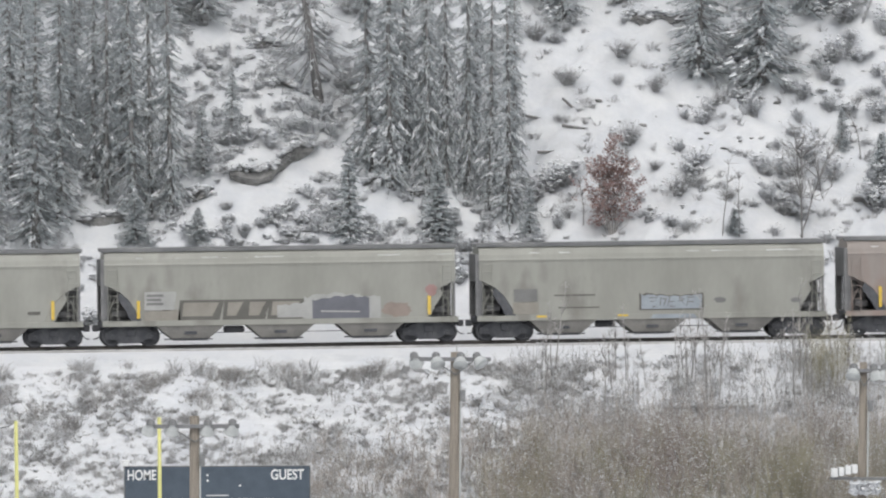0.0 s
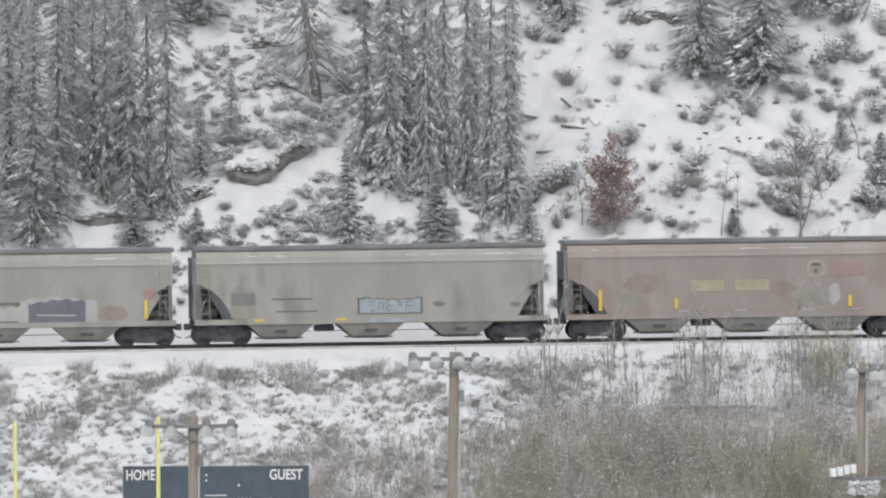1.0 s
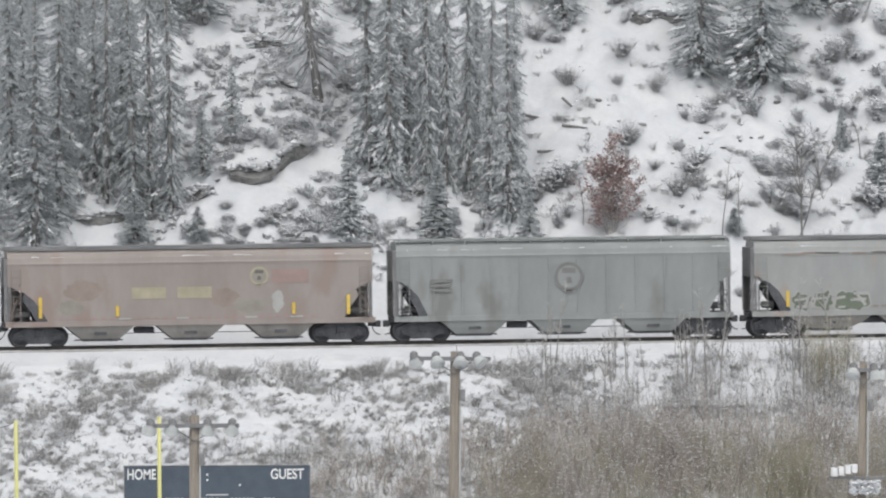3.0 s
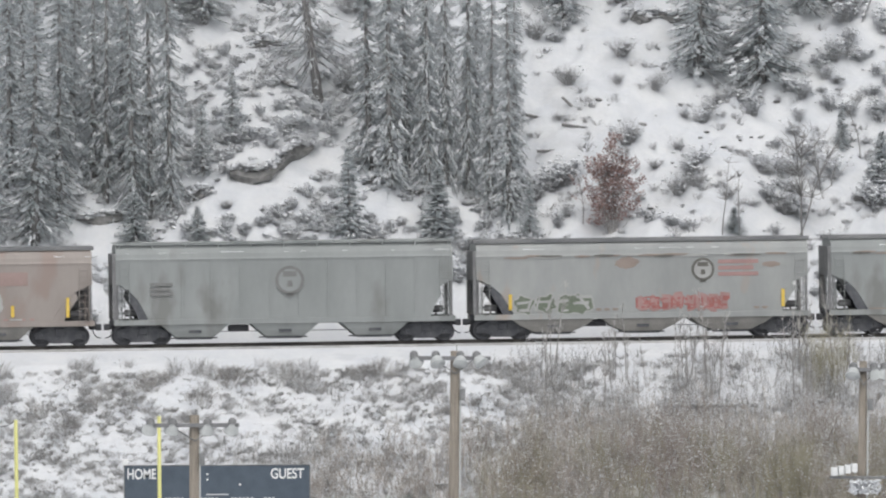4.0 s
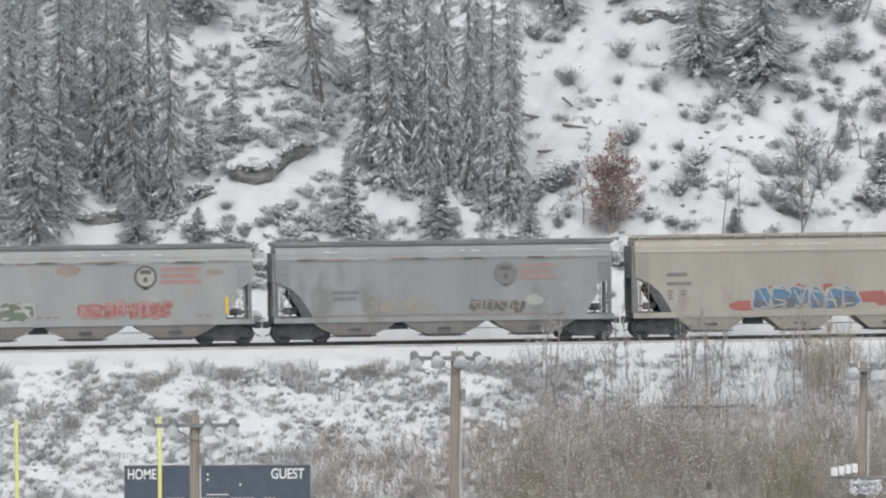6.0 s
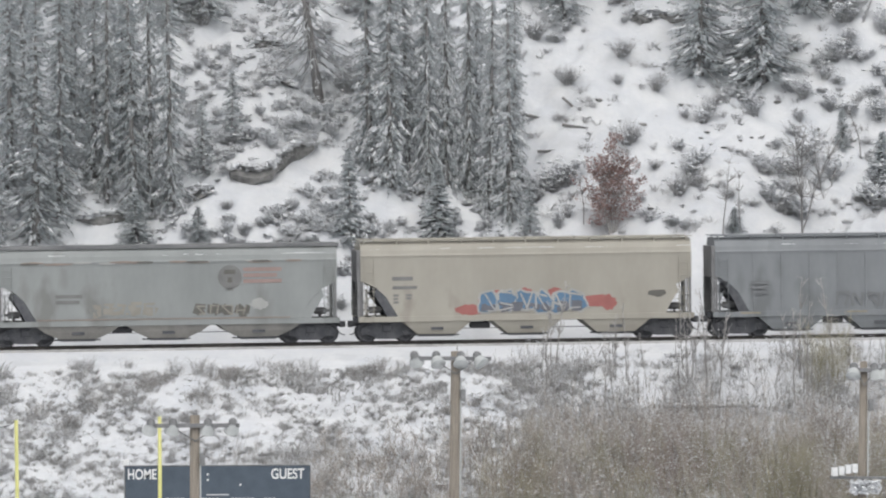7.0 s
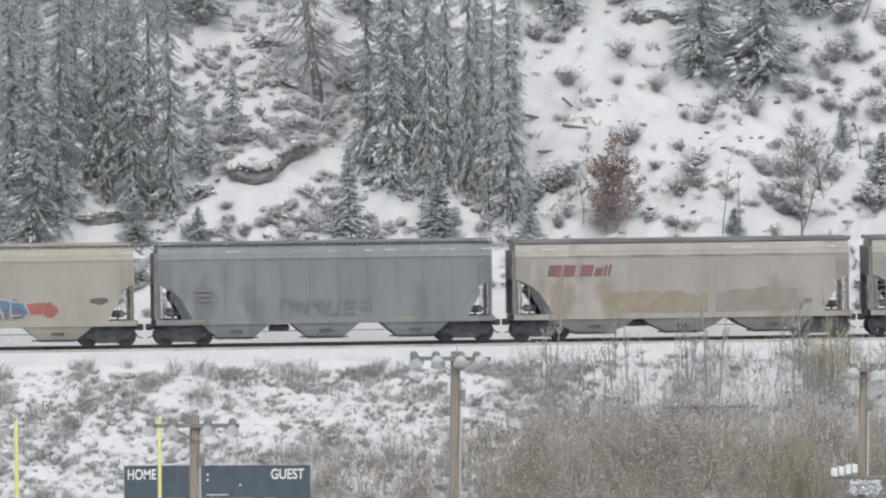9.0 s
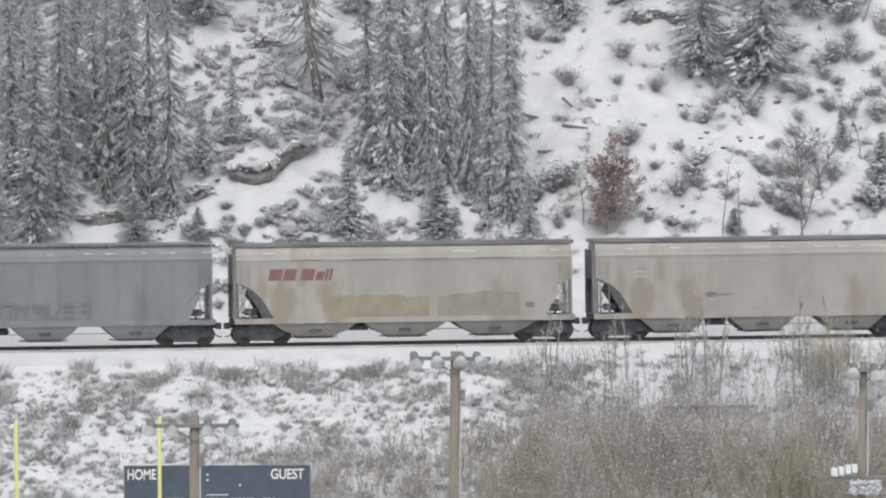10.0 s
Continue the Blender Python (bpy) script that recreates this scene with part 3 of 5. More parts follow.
def roundel(car, x, z, r, ring, face, inner, y=SIDE):
    flat_part("roundel_face", face, car, lambda bm: disc(bm, x, z, 0, r * 0.94, y - 0.002))
    flat_part("roundel_ring", ring, car, lambda bm: (disc(bm, x, z, r * 0.78, r, y - 0.01), plate(bm, [(x - 0.3 * r, z - 1.12 * r), (x + 0.3 * r, z - 1.12 * r), (x + 0.2 * r, z - 0.9 * r), (x - 0.2 * r, z - 0.9 * r)], y - 0.012, y - 0.016)))
    flat_part("roundel_mark", inner, car, lambda bm: (plate(bm, [(x - 0.5 * r, z + 0.25 * r), (x + 0.5 * r, z + 0.25 * r), (x + 0.45 * r, z + 0.62 * r), (x - 0.45 * r, z + 0.62 * r)], y - 0.01, y - 0.014),
                                                       plate(bm, [(x - 0.22 * r, z - 0.45 * r), (x + 0.22 * r, z - 0.45 * r), (x + 0.15 * r, z - 0.02 * r), (x - 0.15 * r, z - 0.02 * r)], y - 0.01, y - 0.014)))


def eave_blotches(car, seed):
    """Rust and worn paint in patches where the roof sheet meets the side."""
    rs = random.Random(seed)
    for n, mat in enumerate((RUST, PALE_SPRAY, RUST, DARK_SPRAY)):
        flat_part("rust_stain", mat, car, lambda bm: [blot(bm, 1.6 + 14.0 * (q + rs.uniform(0.1, 0.9)) / 4, 4.02 + rs.uniform(-0.07, 0.03), rs.uniform(0.4, 0.8), 0.055, -1.577 - 0.005 * n, seed + q) for q in range(4)])


def build_train():
    cars = []
    a = hopper_car(-35.19, 18.12, GREY_BEIGE, "grey-beige covered hopper car, dusty, with snow between its ends", closed=True)
    bars_yellow(a, [(16.2, 1.35, 2.25)])
    flat_part("paint_patch", DARK_SPRAY, a, lambda bm: text_free_bars(bm, 15.0, 15.6, 1.5, 1.75, 1, SIDE))
    cars.append((a, -35.11))

    b = hopper_car(-17.07, 18.12, GREY_BEIGE, "grey-beige covered hopper car with spray-painted panels along its foot", closed=True)
    bars_yellow(b, [(2.2, 1.35, 2.2), (16.25, 1.35, 2.25)])
    flat_part("paint_patch", PALE_SPRAY, b, lambda bm: plate(bm, [(2.5, 1.75), (3.9, 1.7), (4.05, 2.62), (2.5, 2.62)], SIDE, SIDE - 0.004))
    flat_part("paint_patch", BEIGE_SPRAY, b, lambda bm: cloud_panel(bm, 2.5, 4.2, 1.24, 1.74, SIDE, 3, 3))
    flat_part("stencil_bar", GREY_MARK, b, lambda bm: text_free_bars(bm, 2.6, 3.4, 1.9, 2.5, 3, SIDE - 0.008))
    flat_part("spray_outline", DARK_SPRAY, b, lambda bm: [plate(bm, [(x, 1.24), (x + d, 1.24), (x + d - 0.25 + 0.5, 2.2), (x + 0.1, 2.2)], SIDE, SIDE - 0.004) for x, d in ((4.1, 2.0), (6.25, 2.05), (8.4, 1.7))])
    flat_part("spray_fill", BEIGE_SPRAY, b, lambda bm: [plate(bm, [(x + 0.2, 1.42), (x + d - 0.35, 1.42), (x + d + 0.0, 2.08), (x + 0.28, 2.08)], SIDE - 0.008, SIDE - 0.012) for x, d in ((4.1, 2.0), (6.25, 1.0), (7.3, 1.05), (8.4, 1.6))])
    flat_part("spray_outline", PALE_SPRAY, b, lambda bm: cloud_panel(bm, 10.2, 13.9, 1.05, 2.42, SIDE - 0.002, 8, 4))
    flat_part("spray_fill", NAVY, b, lambda bm: cloud_panel(bm, 10.6, 13.35, 1.12, 2.3, SIDE - 0.012, 9, 4))
    flat_part("spray_outline", PALE_SPRAY, b, lambda bm: (cloud_panel(bm, 8.9, 10.4, 1.3, 2.0, SIDE - 0.016, 10, 3), plate(bm, [(11.0, 1.55), (12.9, 1.5), (12.9, 1.58), (11.0, 1.62)], SIDE - 0.02, SIDE - 0.024)))
    flat_part("spray_fill", RUST, b, lambda bm: blot(bm, 14.7, 1.62, 0.75, 0.38, SIDE, 4))
    flat_part("spray_fill", PINK_SPRAY, b, lambda bm: blot(bm, 16.35, 2.55, 0.28, 0.3, SIDE, 5))
    cars.append((b, -16.99))

    c = hopper_car(1.05, 17.99, GREY_BEIGE, "grey-beige covered hopper car with an ice-blue spray-painted tag", closed=True)
    flat_part("paint_patch", GREY_MARK, c, lambda bm: plate(bm, [(2.25, 1.9), (3.4, 1.9), (3.4, 2.5), (2.25, 2.5)], SIDE, SIDE - 0.004))
    flat_part("paint_patch", BEIGE_SPRAY, c, lambda bm: plate(bm, [(2.2, 1.3), (3.45, 1.3), (3.45, 1.85), (2.2, 1.85)], SIDE, SIDE - 0.004))
    flat_part("reflective_strip", MARK_YELLOW, c, lambda bm: [plate(bm, [(x, 1.12), (x + 0.5, 1.12), (x + 0.5, 1.22), (x, 1.22)], -1.585, -1.592) for x in (3.35, 7.3)], "yellow reflective strip")
    flat_part("spray_outline", DARK_SPRAY, c, lambda bm: cloud_panel(bm, 8.35, 11.5, 1.4, 2.22, SIDE, 12, 5))
    flat_part("spray_fill", ICE_SPRAY, c, lambda bm: cloud_panel(bm, 8.45, 11.4, 1.46, 2.15, SIDE - 0.008, 12, 5))
    flat_part("spray_outline", GREY_MARK, c, lambda bm: strokes(bm, 8.8, 11.1, 1.55, 2.05, 5, 0.05, SIDE - 0.016, 6, True))
    flat_part("spray_fill", ICE_SPRAY, c, lambda bm: plate(bm, [(8.9, 1.0), (11.2, 1.0), (11.0, 1.2), (9.0, 1.2)], -1.59, -1.596))
    flat_part("spray_outline", GREY_MARK, c, lambda bm: (blot(bm, 12.3, 1.85, 0.3, 0.16, SIDE, 7), blot(bm, 16.0, 1.8, 0.3, 0.13, SIDE, 8)))
    flat_part("spray_outline", DARK_SPRAY, c, lambda bm: [plate(bm, [(x, z), (x + 2.0, z), (x + 2.0, z + 0.06), (x, z + 0.06)], SIDE, SIDE - 0.004) for x, z in ((4.2, 2.15), (4.4, 1.55))])
    cars.append((c, 1.13))

    d = hopper_car(19.04, 18.76, RED_BROWN, "faded red-brown covered hopper car with cream panels and yellow strips", zr=4.7, bogie_in=2.1, opening=1.9, closed=True)
    bars_yellow(d, [(2.15, 1.4, 2.4), (5.85, 1.45, 1.95), (14.35, 1.45, 2.0), (17.0, 1.4, 2.35)])
    flat_part("cream_panel", CREAM, d, lambda bm: [plate(bm, [(x, 2.28), (x + 1.65, 2.28), (x + 1.65, 2.82), (x, 2.82)], SIDE, SIDE - 0.004) for x in (6.55, 8.75)], "faded cream panel")
    roundel(d, 12.7, 3.3, 0.45, CREAM, BEIGE_SPRAY, DARK_SPRAY)
    flat_part("paint_patch", FADED_HAZED_RED, d, lambda bm: plate(bm, [(13.3, 2.95), (15.1, 2.95), (15.1, 3.6), (13.3, 3.6)], SIDE, SIDE - 0.004))
    flat_part("dash_stripe", PINK_SPRAY, d, lambda bm: [plate(bm, [(x * 0.42 + 3.0, 1.29), (x * 0.42 + 3.2, 1.29), (x * 0.42 + 3.2, 1.37), (x * 0.42 + 3.0, 1.37)], SIDE, SIDE - 0.004) for x in range(30)])
    flat_part("dash_stripe", PALE_SPRAY, d, lambda bm: [plate(bm, [(x, 1.29), (x + 0.6, 1.29), (x + 0.6, 1.37), (x, 1.37)], SIDE - 0.006, SIDE - 0.01) for x in (5.9, 8.7, 12.0, 14.2)])
    flat_part("paint_patch", PALE_SPRAY, d, lambda bm: blot(bm, 13.6, 2.1, 0.3, 0.6, SIDE, 21))
    flat_part("paint_patch", RUST, d, lambda bm: (blot(bm, 4.3, 2.7, 1.0, 0.5, SIDE + 0.006, 22), blot(bm, 11.0, 2.3, 0.7, 0.5, SIDE + 0.006, 23)))
    flat_part("paint_patch", BEIGE_SPRAY, d, lambda bm: (blot(bm, 3.6, 1.9, 0.7, 0.35, SIDE + 0.0022, 24), blot(bm, 12.2, 1.85, 0.9, 0.35, SIDE + 0.0022, 25)))
    cars.append((d, 19.12))

    e = hopper_car(37.8, 17.43, COOL_GREY, "cool grey rib-sided covered hopper car with a dark ring emblem", grimy=False, zr=4.82, ribs=10, rail=True, dark_top=False, opening=1.5)
    roundel(e, 8.95, 3.05, 0.7, GREY_MARK, COOL_GREY, GREY_MARK, -1.606)
    flat_part("stencil_bar", GREY_MARK, e, lambda bm: text_free_bars(bm, 2.2, 3.3, 2.3, 3.0, 3, -1.615))
    cars.append((e, 37.88))

    f = hopper_car(55.23, 17.31, PALE_GREY, "pale grey covered hopper car with green and pink spray-painted tags", zr=4.74, wide=2.0)
    bars_yellow(f, [(2.2, 1.45, 2.2), (15.5, 1.45, 2.3)])
    roundel(f, 11.6, 3.3, 0.56, DARK_SPRAY, PALE_SPRAY, DARK_SPRAY)
    flat_part("stencil_bar", PINK_SPRAY, f, lambda bm: text_free_bars(bm, 12.35, 14.3, 2.85, 3.75, 3, SIDE), "faded red bars of old marking, greyed for haze")
    flat_part("spray_outline", PALE_SPRAY, f, lambda bm: bulges(bm, 2.5, 6.2, 1.28, 2.2, 4, 0.05, SIDE, 31))
    flat_part("spray_fill", GREEN_SPRAY, f, lambda bm: bulges(bm, 2.5, 6.2, 1.28, 2.2, 4, -0.02, SIDE - 0.012, 31))
    flat_part("spray_line", PALE_SPRAY, f, lambda bm: strokes(bm, 2.4, 6.2, 1.3, 2.2, 4, 0.13, SIDE - 0.024, 33, True))
    flat_part("spray_outline", RED_SPRAY, f, lambda bm: strokes(bm, 8.4, 12.9, 1.24, 2.2, 8, 0.36, SIDE, 32))
    flat_part("spray_fill", PINK_SPRAY, f, lambda bm: strokes(bm, 8.4, 12.9, 1.24, 2.2, 8, 0.18, SIDE - 0.012, 32))
    flat_part("spray_line", RED_SPRAY, f, lambda bm: strokes(bm, 8.6, 12.7, 1.36, 2.05, 6, 0.06, SIDE - 0.024, 37, True))
    flat_part("rust_stain", RUST, f, lambda bm: (blot(bm, 7.9, 3.65, 0.6, 0.3, SIDE, 33), blot(bm, 14.9, 3.5, 0.5, 0.14, SIDE, 35)))
    flat_part("paint_patch", RUST, f, lambda bm: [blot(bm, x, 1.42, 0.16, 0.06, SIDE, 36) for x in (6.5, 6.9, 7.3, 14.2, 14.6)])
    eave_blotches(f, 90)
    cars.append((f, 55.31))

    g = hopper_car(72.54, 17.45, COOL_GREY, "cool grey covered hopper car with a brown emblem and pale tags", zr=4.74, wide=2.0)
    roundel(g, 11.7, 3.25, 0.58, GREY_MARK, GREY_MARK, DARK_SPRAY)
    flat_part("stencil_bar", FADED_HAZED_RED, g, lambda bm: text_free_bars(bm, 12.35, 14.2, 2.85, 3.7, 3, SIDE), "faded red bars of old marking, greyed for haze")
    flat_part("stencil_bar", GREY_MARK, g, lambda bm: text_free_bars(bm, 3.3, 4.6, 1.95, 2.5, 2, SIDE))
    flat_part("spray_fill", BEIGE_SPRAY, g, lambda bm: strokes(bm, 4.9, 8.1, 1.3, 2.1, 5, 0.34, SIDE, 41))
    flat_part("spray_line", COOL_GREY, g, lambda bm: strokes(bm, 4.9, 8.1, 1.35, 2.0, 6, 0.1, SIDE - 0.012, 45, True))
    flat_part("spray_fill", DARK_SPRAY, g, lambda bm: strokes(bm, 9.9, 12.6, 1.3, 2.1, 4, 0.3, SIDE, 42))
    flat_part("spray_outline", BEIGE_SPRAY, g, lambda bm: strokes(bm, 10.0, 12.5, 1.4, 1.95, 4, 0.07, SIDE - 0.025, 43, True))
    flat_part("spray_fill", PALE_SPRAY, g, lambda bm: blot(bm, 13.1, 1.95, 0.45, 0.3, SIDE, 44))
    flat_part("stripe", RUST, g, lambda bm: plate(bm, [(2.4, 1.26), (14.6, 1.26), (14.6, 1.31), (2.4, 1.31)], SIDE - 0.03, SIDE - 0.034))
    eave_blotches(g, 120)
    cars.append((g, 72.62))

    h = hopper_car(89.99, 17.24, TAN, "clean tan covered hopper car with a blue and red spray-painted tag", grimy=False, zr=4.86, rail=True, dark_top=False, wide=1.65)
    flat_part("stencil_bar", GREY_MARK, h, lambda bm: (text_free_bars(bm, 2.1, 3.1, 2.85, 3.15, 1, SIDE), text_free_bars(bm, 2.1, 3.3, 2.45, 2.7, 1, SIDE), text_free_bars(bm, 2.15, 2.4, 1.8, 2.3, 3, SIDE), text_free_bars(bm, 2.75, 3.05, 2.0, 2.3, 2, SIDE)))
    flat_part("spray_back", RED_SPRAY, h, lambda bm: [blot(bm, x, z, a1, b1, SIDE - 0.0045 * (i % 2), 50 + i) for i, (x, z, a1, b1) in enumerate(((5.9, 1.5, 0.75, 0.28), (6.6, 1.9, 0.4, 0.25), (7.1, 2.25, 0.4, 0.22), (8.5, 2.3, 0.4, 0.25), (10.0, 2.3, 0.4, 0.22), (12.0, 1.85, 0.8, 0.32), (12.6, 1.75, 0.4, 0.4)))])
    flat_part("spray_outline", PALE_SPRAY, h, lambda bm: bulges(bm, 6.3, 11.5, 1.36, 2.4, 6, 0.09, SIDE - 0.006, 61))
    flat_part("spray_fill", BLUE_SPRAY, h, lambda bm: bulges(bm, 6.3, 11.5, 1.36, 2.4, 6, -0.02, SIDE - 0.018, 61))
    flat_part("spray_fill", NAVY, h, lambda bm: strokes(bm, 6.4, 11.4, 1.34, 1.9, 7, 0.2, SIDE - 0.03, 63))
    flat_part("spray_line", PALE_SPRAY, h, lambda bm: strokes(bm, 6.4, 11.4, 1.40, 2.4, 6, 0.08, SIDE - 0.042, 64, True))
    flat_part("spray_fill", DARK_SPRAY, h, lambda bm: blot(bm, 15.0, 2.2, 0.5, 0.18, SIDE, 66))
    cars.append((h, 90.07))

    i = hopper_car(107.23, 17.32, SLATE, "dark slate-grey rib-sided covered hopper car", grimy=False, zr=4.84, ribs=10, rail=True, dark_top=False, opening=1.6)
    flat_part("stencil_bar", SLATE_MARK, i, lambda bm: text_free_bars(bm, 2.3, 3.2, 2.0, 2.7, 3, -1.615))
    flat_part("spray_outline", SLATE_MARK, i, lambda bm: strokes(bm, 6.4, 11.0, 1.35, 2.15, 6, 0.12, -1.615, 95, True))
    flat_part("reflective_strip", OCHRE, i, lambda bm: [plate(bm, [(x, 1.12), (x + 1.0, 1.12), (x + 1.0, 1.2), (x, 1.2)], -1.585, -1.592) for x in (1.8, 7.0, 12.0)], "dull yellow strip")
    cars.append((i, 107.31))

    j = hopper_car(124.55, 17.43, DIRTY_WHITE, "dirty white covered hopper car with slanted red marking and ochre overpaint", zr=4.74, wide=2.0)
    slant = lambda bm, x, w_, z0, z1: plate(bm, [(x, z0), (x + w_, z0), (x + w_ + 0.12, z1), (x + 0.12, z1)], SIDE, SIDE - 0.006)
    flat_part("red_marking", MARK_RED, j, lambda bm: [slant(bm, x, w_, 3.05, z1) for x, w_, z1 in ((2.1, 0.62, 3.6), (2.82, 0.58, 3.6), (3.66, 0.62, 3.6), (4.36, 0.38, 3.46), (4.82, 0.13, 3.6), (5.02, 0.13, 3.6))], "slanted block of dark red marking")
    flat_part("overpaint", OCHRE, j, lambda bm: cloud_panel(bm, 4.9, 9.9, 1.24, 2.3, SIDE, 71, 4), "ochre overpaint with a bumpy top")
    flat_part("overpaint", BEIGE_SPRAY, j, lambda bm: cloud_panel(bm, 10.3, 14.3, 1.24, 2.4, SIDE, 72, 3), "brownish overpaint")
    flat_part("stencil_bar", GREY_MARK, j, lambda bm: plate(bm, [(14.6, 1.6), (15.0, 1.6), (15.0, 1.85), (14.6, 1.85)], SIDE, SIDE - 0.005))
    flat_part("rust_stain", RUST, j, lambda bm: [blot(bm, x, 4.02, 1.0, 0.045, -1.575, 80 + x) for x in (4, 7, 10, 13)])
    cars.append((j, 124.63))

    k = hopper_car(141.98, 17.4, DIRTY_WHITE, "dusty cream covered hopper car", zr=4.74)
    flat_part("stencil_bar", PALE_SPRAY, k, lambda bm: text_free_bars(bm, 2.4, 3.4, 2.9, 3.3, 2, SIDE))
    flat_part("stencil_bar", GREY_MARK, k, lambda bm: (blot(bm, 6.2, 2.1, 0.3, 0.14, SIDE, 91), plate(bm, [(6.2, 2.06), (7.2, 2.06), (7.2, 2.12), (6.2, 2.12)], SIDE - 0.006, SIDE - 0.01)))
    cars.append((k, 142.06))
    return cars


CARS = build_train()


# ---- sports field: light poles, scoreboard, goal ----
def lamp_head(pole, x, z, turn, tip, y=-0.2):
    """A bowl floodlight hanging under the crossarm."""
    bm = bmesh.new()
    rod(bm, (0, 0, -0.02), (0, 0, 0.13), 0.16, 0.14, n=12)
    rod(bm, (0, 0, 0.13), (0, 0, 0.2), 0.14, 0.06, n=12)
    rod(bm, (0, 0, 0.0), (0, 0, 0.06), 0.09, n=8)
    head = part("lamp_head", bm, LAMP_METAL, pole, "grey floodlight housing")
    head.matrix_basis = pose(x, y, z)
    bm = bmesh.new()
    prof = [(0.07, 0.05), (0.15, -0.02), (0.23, -0.14), (0.26, -0.28), (0.275, -0.29), (0.275, -0.32)]
    rings(bm, [[(r * math.cos(6.2832 * i / 16), r * math.sin(6.2832 * i / 16), q) for i in range(16)] for r, q in prof])
    bmesh.ops.transform(bm, matrix=pose(0, 0, -0.02, tip, turn, 0), verts=bm.verts[:])
    part("reflector", bm, LAMP_GLASS, head, "pale frosted bowl reflector", smooth=True)


def light_pole(x, y, top, lean, label, arm_z, arm_x, heads, base=-11.0, girth=1.0):
    p = empty("floodlight_pole", pose(x, y, base, 0, lean, 0), label, "light pole", "floodlight poles of the field")
    h = top - base
    bm = bmesh.new()
    rings(bm, [[(girth * r * math.cos(6.2832 * i / 12), girth * r * math.sin(6.2832 * i / 12), z) for i in range(12)] for r, z in ((0.22, -0.3), (0.20, h * 0.5), (0.17, h))])
    part("pole", bm, POLE_WOOD, p, smooth=True)
    a0, a1 = arm_x
    part("crossarm", boxes((a0, a1, -0.26, -0.14, h - arm_z - 0.07, h - arm_z + 0.07), bevel=0.01), END_IRON, p)
    bm = bmesh.new()
    for s in (a0 * 0.55, a1 * 0.55):
        rod(bm, (s, -0.19, h - arm_z), (0, -0.19, h - arm_z - 0.55), 0.022, n=5)
    part("brace", bm, LAMP_METAL, p)
    bm = bmesh.new()
    rod(bm, (0.2, -0.12, 0), (0.18, -0.12, h - 1.1), 0.03, n=6)
    part("conduit", bm, LAMP_GLASS, p, "pale cable conduit")
    part("junction_box", boxes((0.16, 0.34, -0.26, -0.06, h - 1.75, h - 1.35), bevel=0.01), LAMP_METAL, p)
    bm = bmesh.new()
    rod(bm, (0.05, 0, h), (0.05, 0, h + 0.2), 0.012, n=5)
    part("spike", bm, LAMP_METAL, p)
    for hx, turn, tip in heads:
        lamp_head(p, hx, h - arm_z + 0.06, turn, tip)
    return p


light_pole(-10.93, -106, 2.73, 1.2, "weathered wooden floodlight pole with four bowl lamps", 0.25, (-1.62, 1.25), ((-1.5, -30, 40), (-0.72, -14, -34), (0.16, 4, -36), (0.74, -38, -26)))
light_pole(-20.39, -110, 0.76, 0.6, "weathered wooden floodlight pole before the scoreboard", 0.36, (-1.62, 1.55), ((-1.55, 10, 35), (-0.78, 8, 35), (0.45, 8, 35), (1.32, 10, 35)))


def horn_pole():
    p = light_pole(3.69, -106, 2.15, 1.4, "wooden floodlight pole with a snowy lower lamp bracket", 0.30, (-0.55, 0.75), ((-0.38, 10, -30), (0.35, -20, 25), (0.75, 15, 25)), girth=0.8)
    h = 13.15
    z = h - 4.15
    part("lower_crossarm", boxes((-1.2, 1.0, -0.3, -0.2, z - 0.05, z + 0.05)), LAMP_METAL, p)
    for i in range(4):
        part("box_light", boxes((-1.15 + i * 0.24, -0.95 + i * 0.24, -0.5, -0.15, z + 0.05 + i * 0.045, z + 0.36 + i * 0.045), bevel=0.02), WHITE_PAINT, p, "small white box floodlight")
    rs = np.random.default_rng(11)
    hp = Heap()
    q = np.stack([rs.uniform(-0.45, 0.6, 240), rs.uniform(-0.5, -0.1, 240), z - 0.35 + rs.uniform(-0.24, 0.24, 240)], 1)
    hp.clots(q, rs.uniform(0.04, 0.12, 240), rs.uniform(0.04, 0.10, 240), rs)
    hp.object("snow_cap", TUFT_SNOW, p)


horn_pole()


def word(text, size, m, mat, parent, width):
    cu = bpy.data.curves.new("lettering", "FONT")
    cu.body, cu.size, cu.extrude, cu.offset = text, size, 0.004, 0.011
    tmp = new("lettering", cu)
    me = bpy.data.meshes.new_from_object(tmp.evaluated_get(bpy.context.evaluated_depsgraph_get()))
    bpy.data.objects.remove(tmp)
    xs = [v.co.x for v in me.vertices]
    k = width / (max(xs) - min(xs))
    me.transform(Matrix.Diagonal((k, 1, 1, 1)))
    me.materials.clear()
    me.materials.append(mat)
    ob = new("lettering", me)
    ob.parent, ob.matrix_basis = parent, m
    return tagged(ob, "white block lettering")


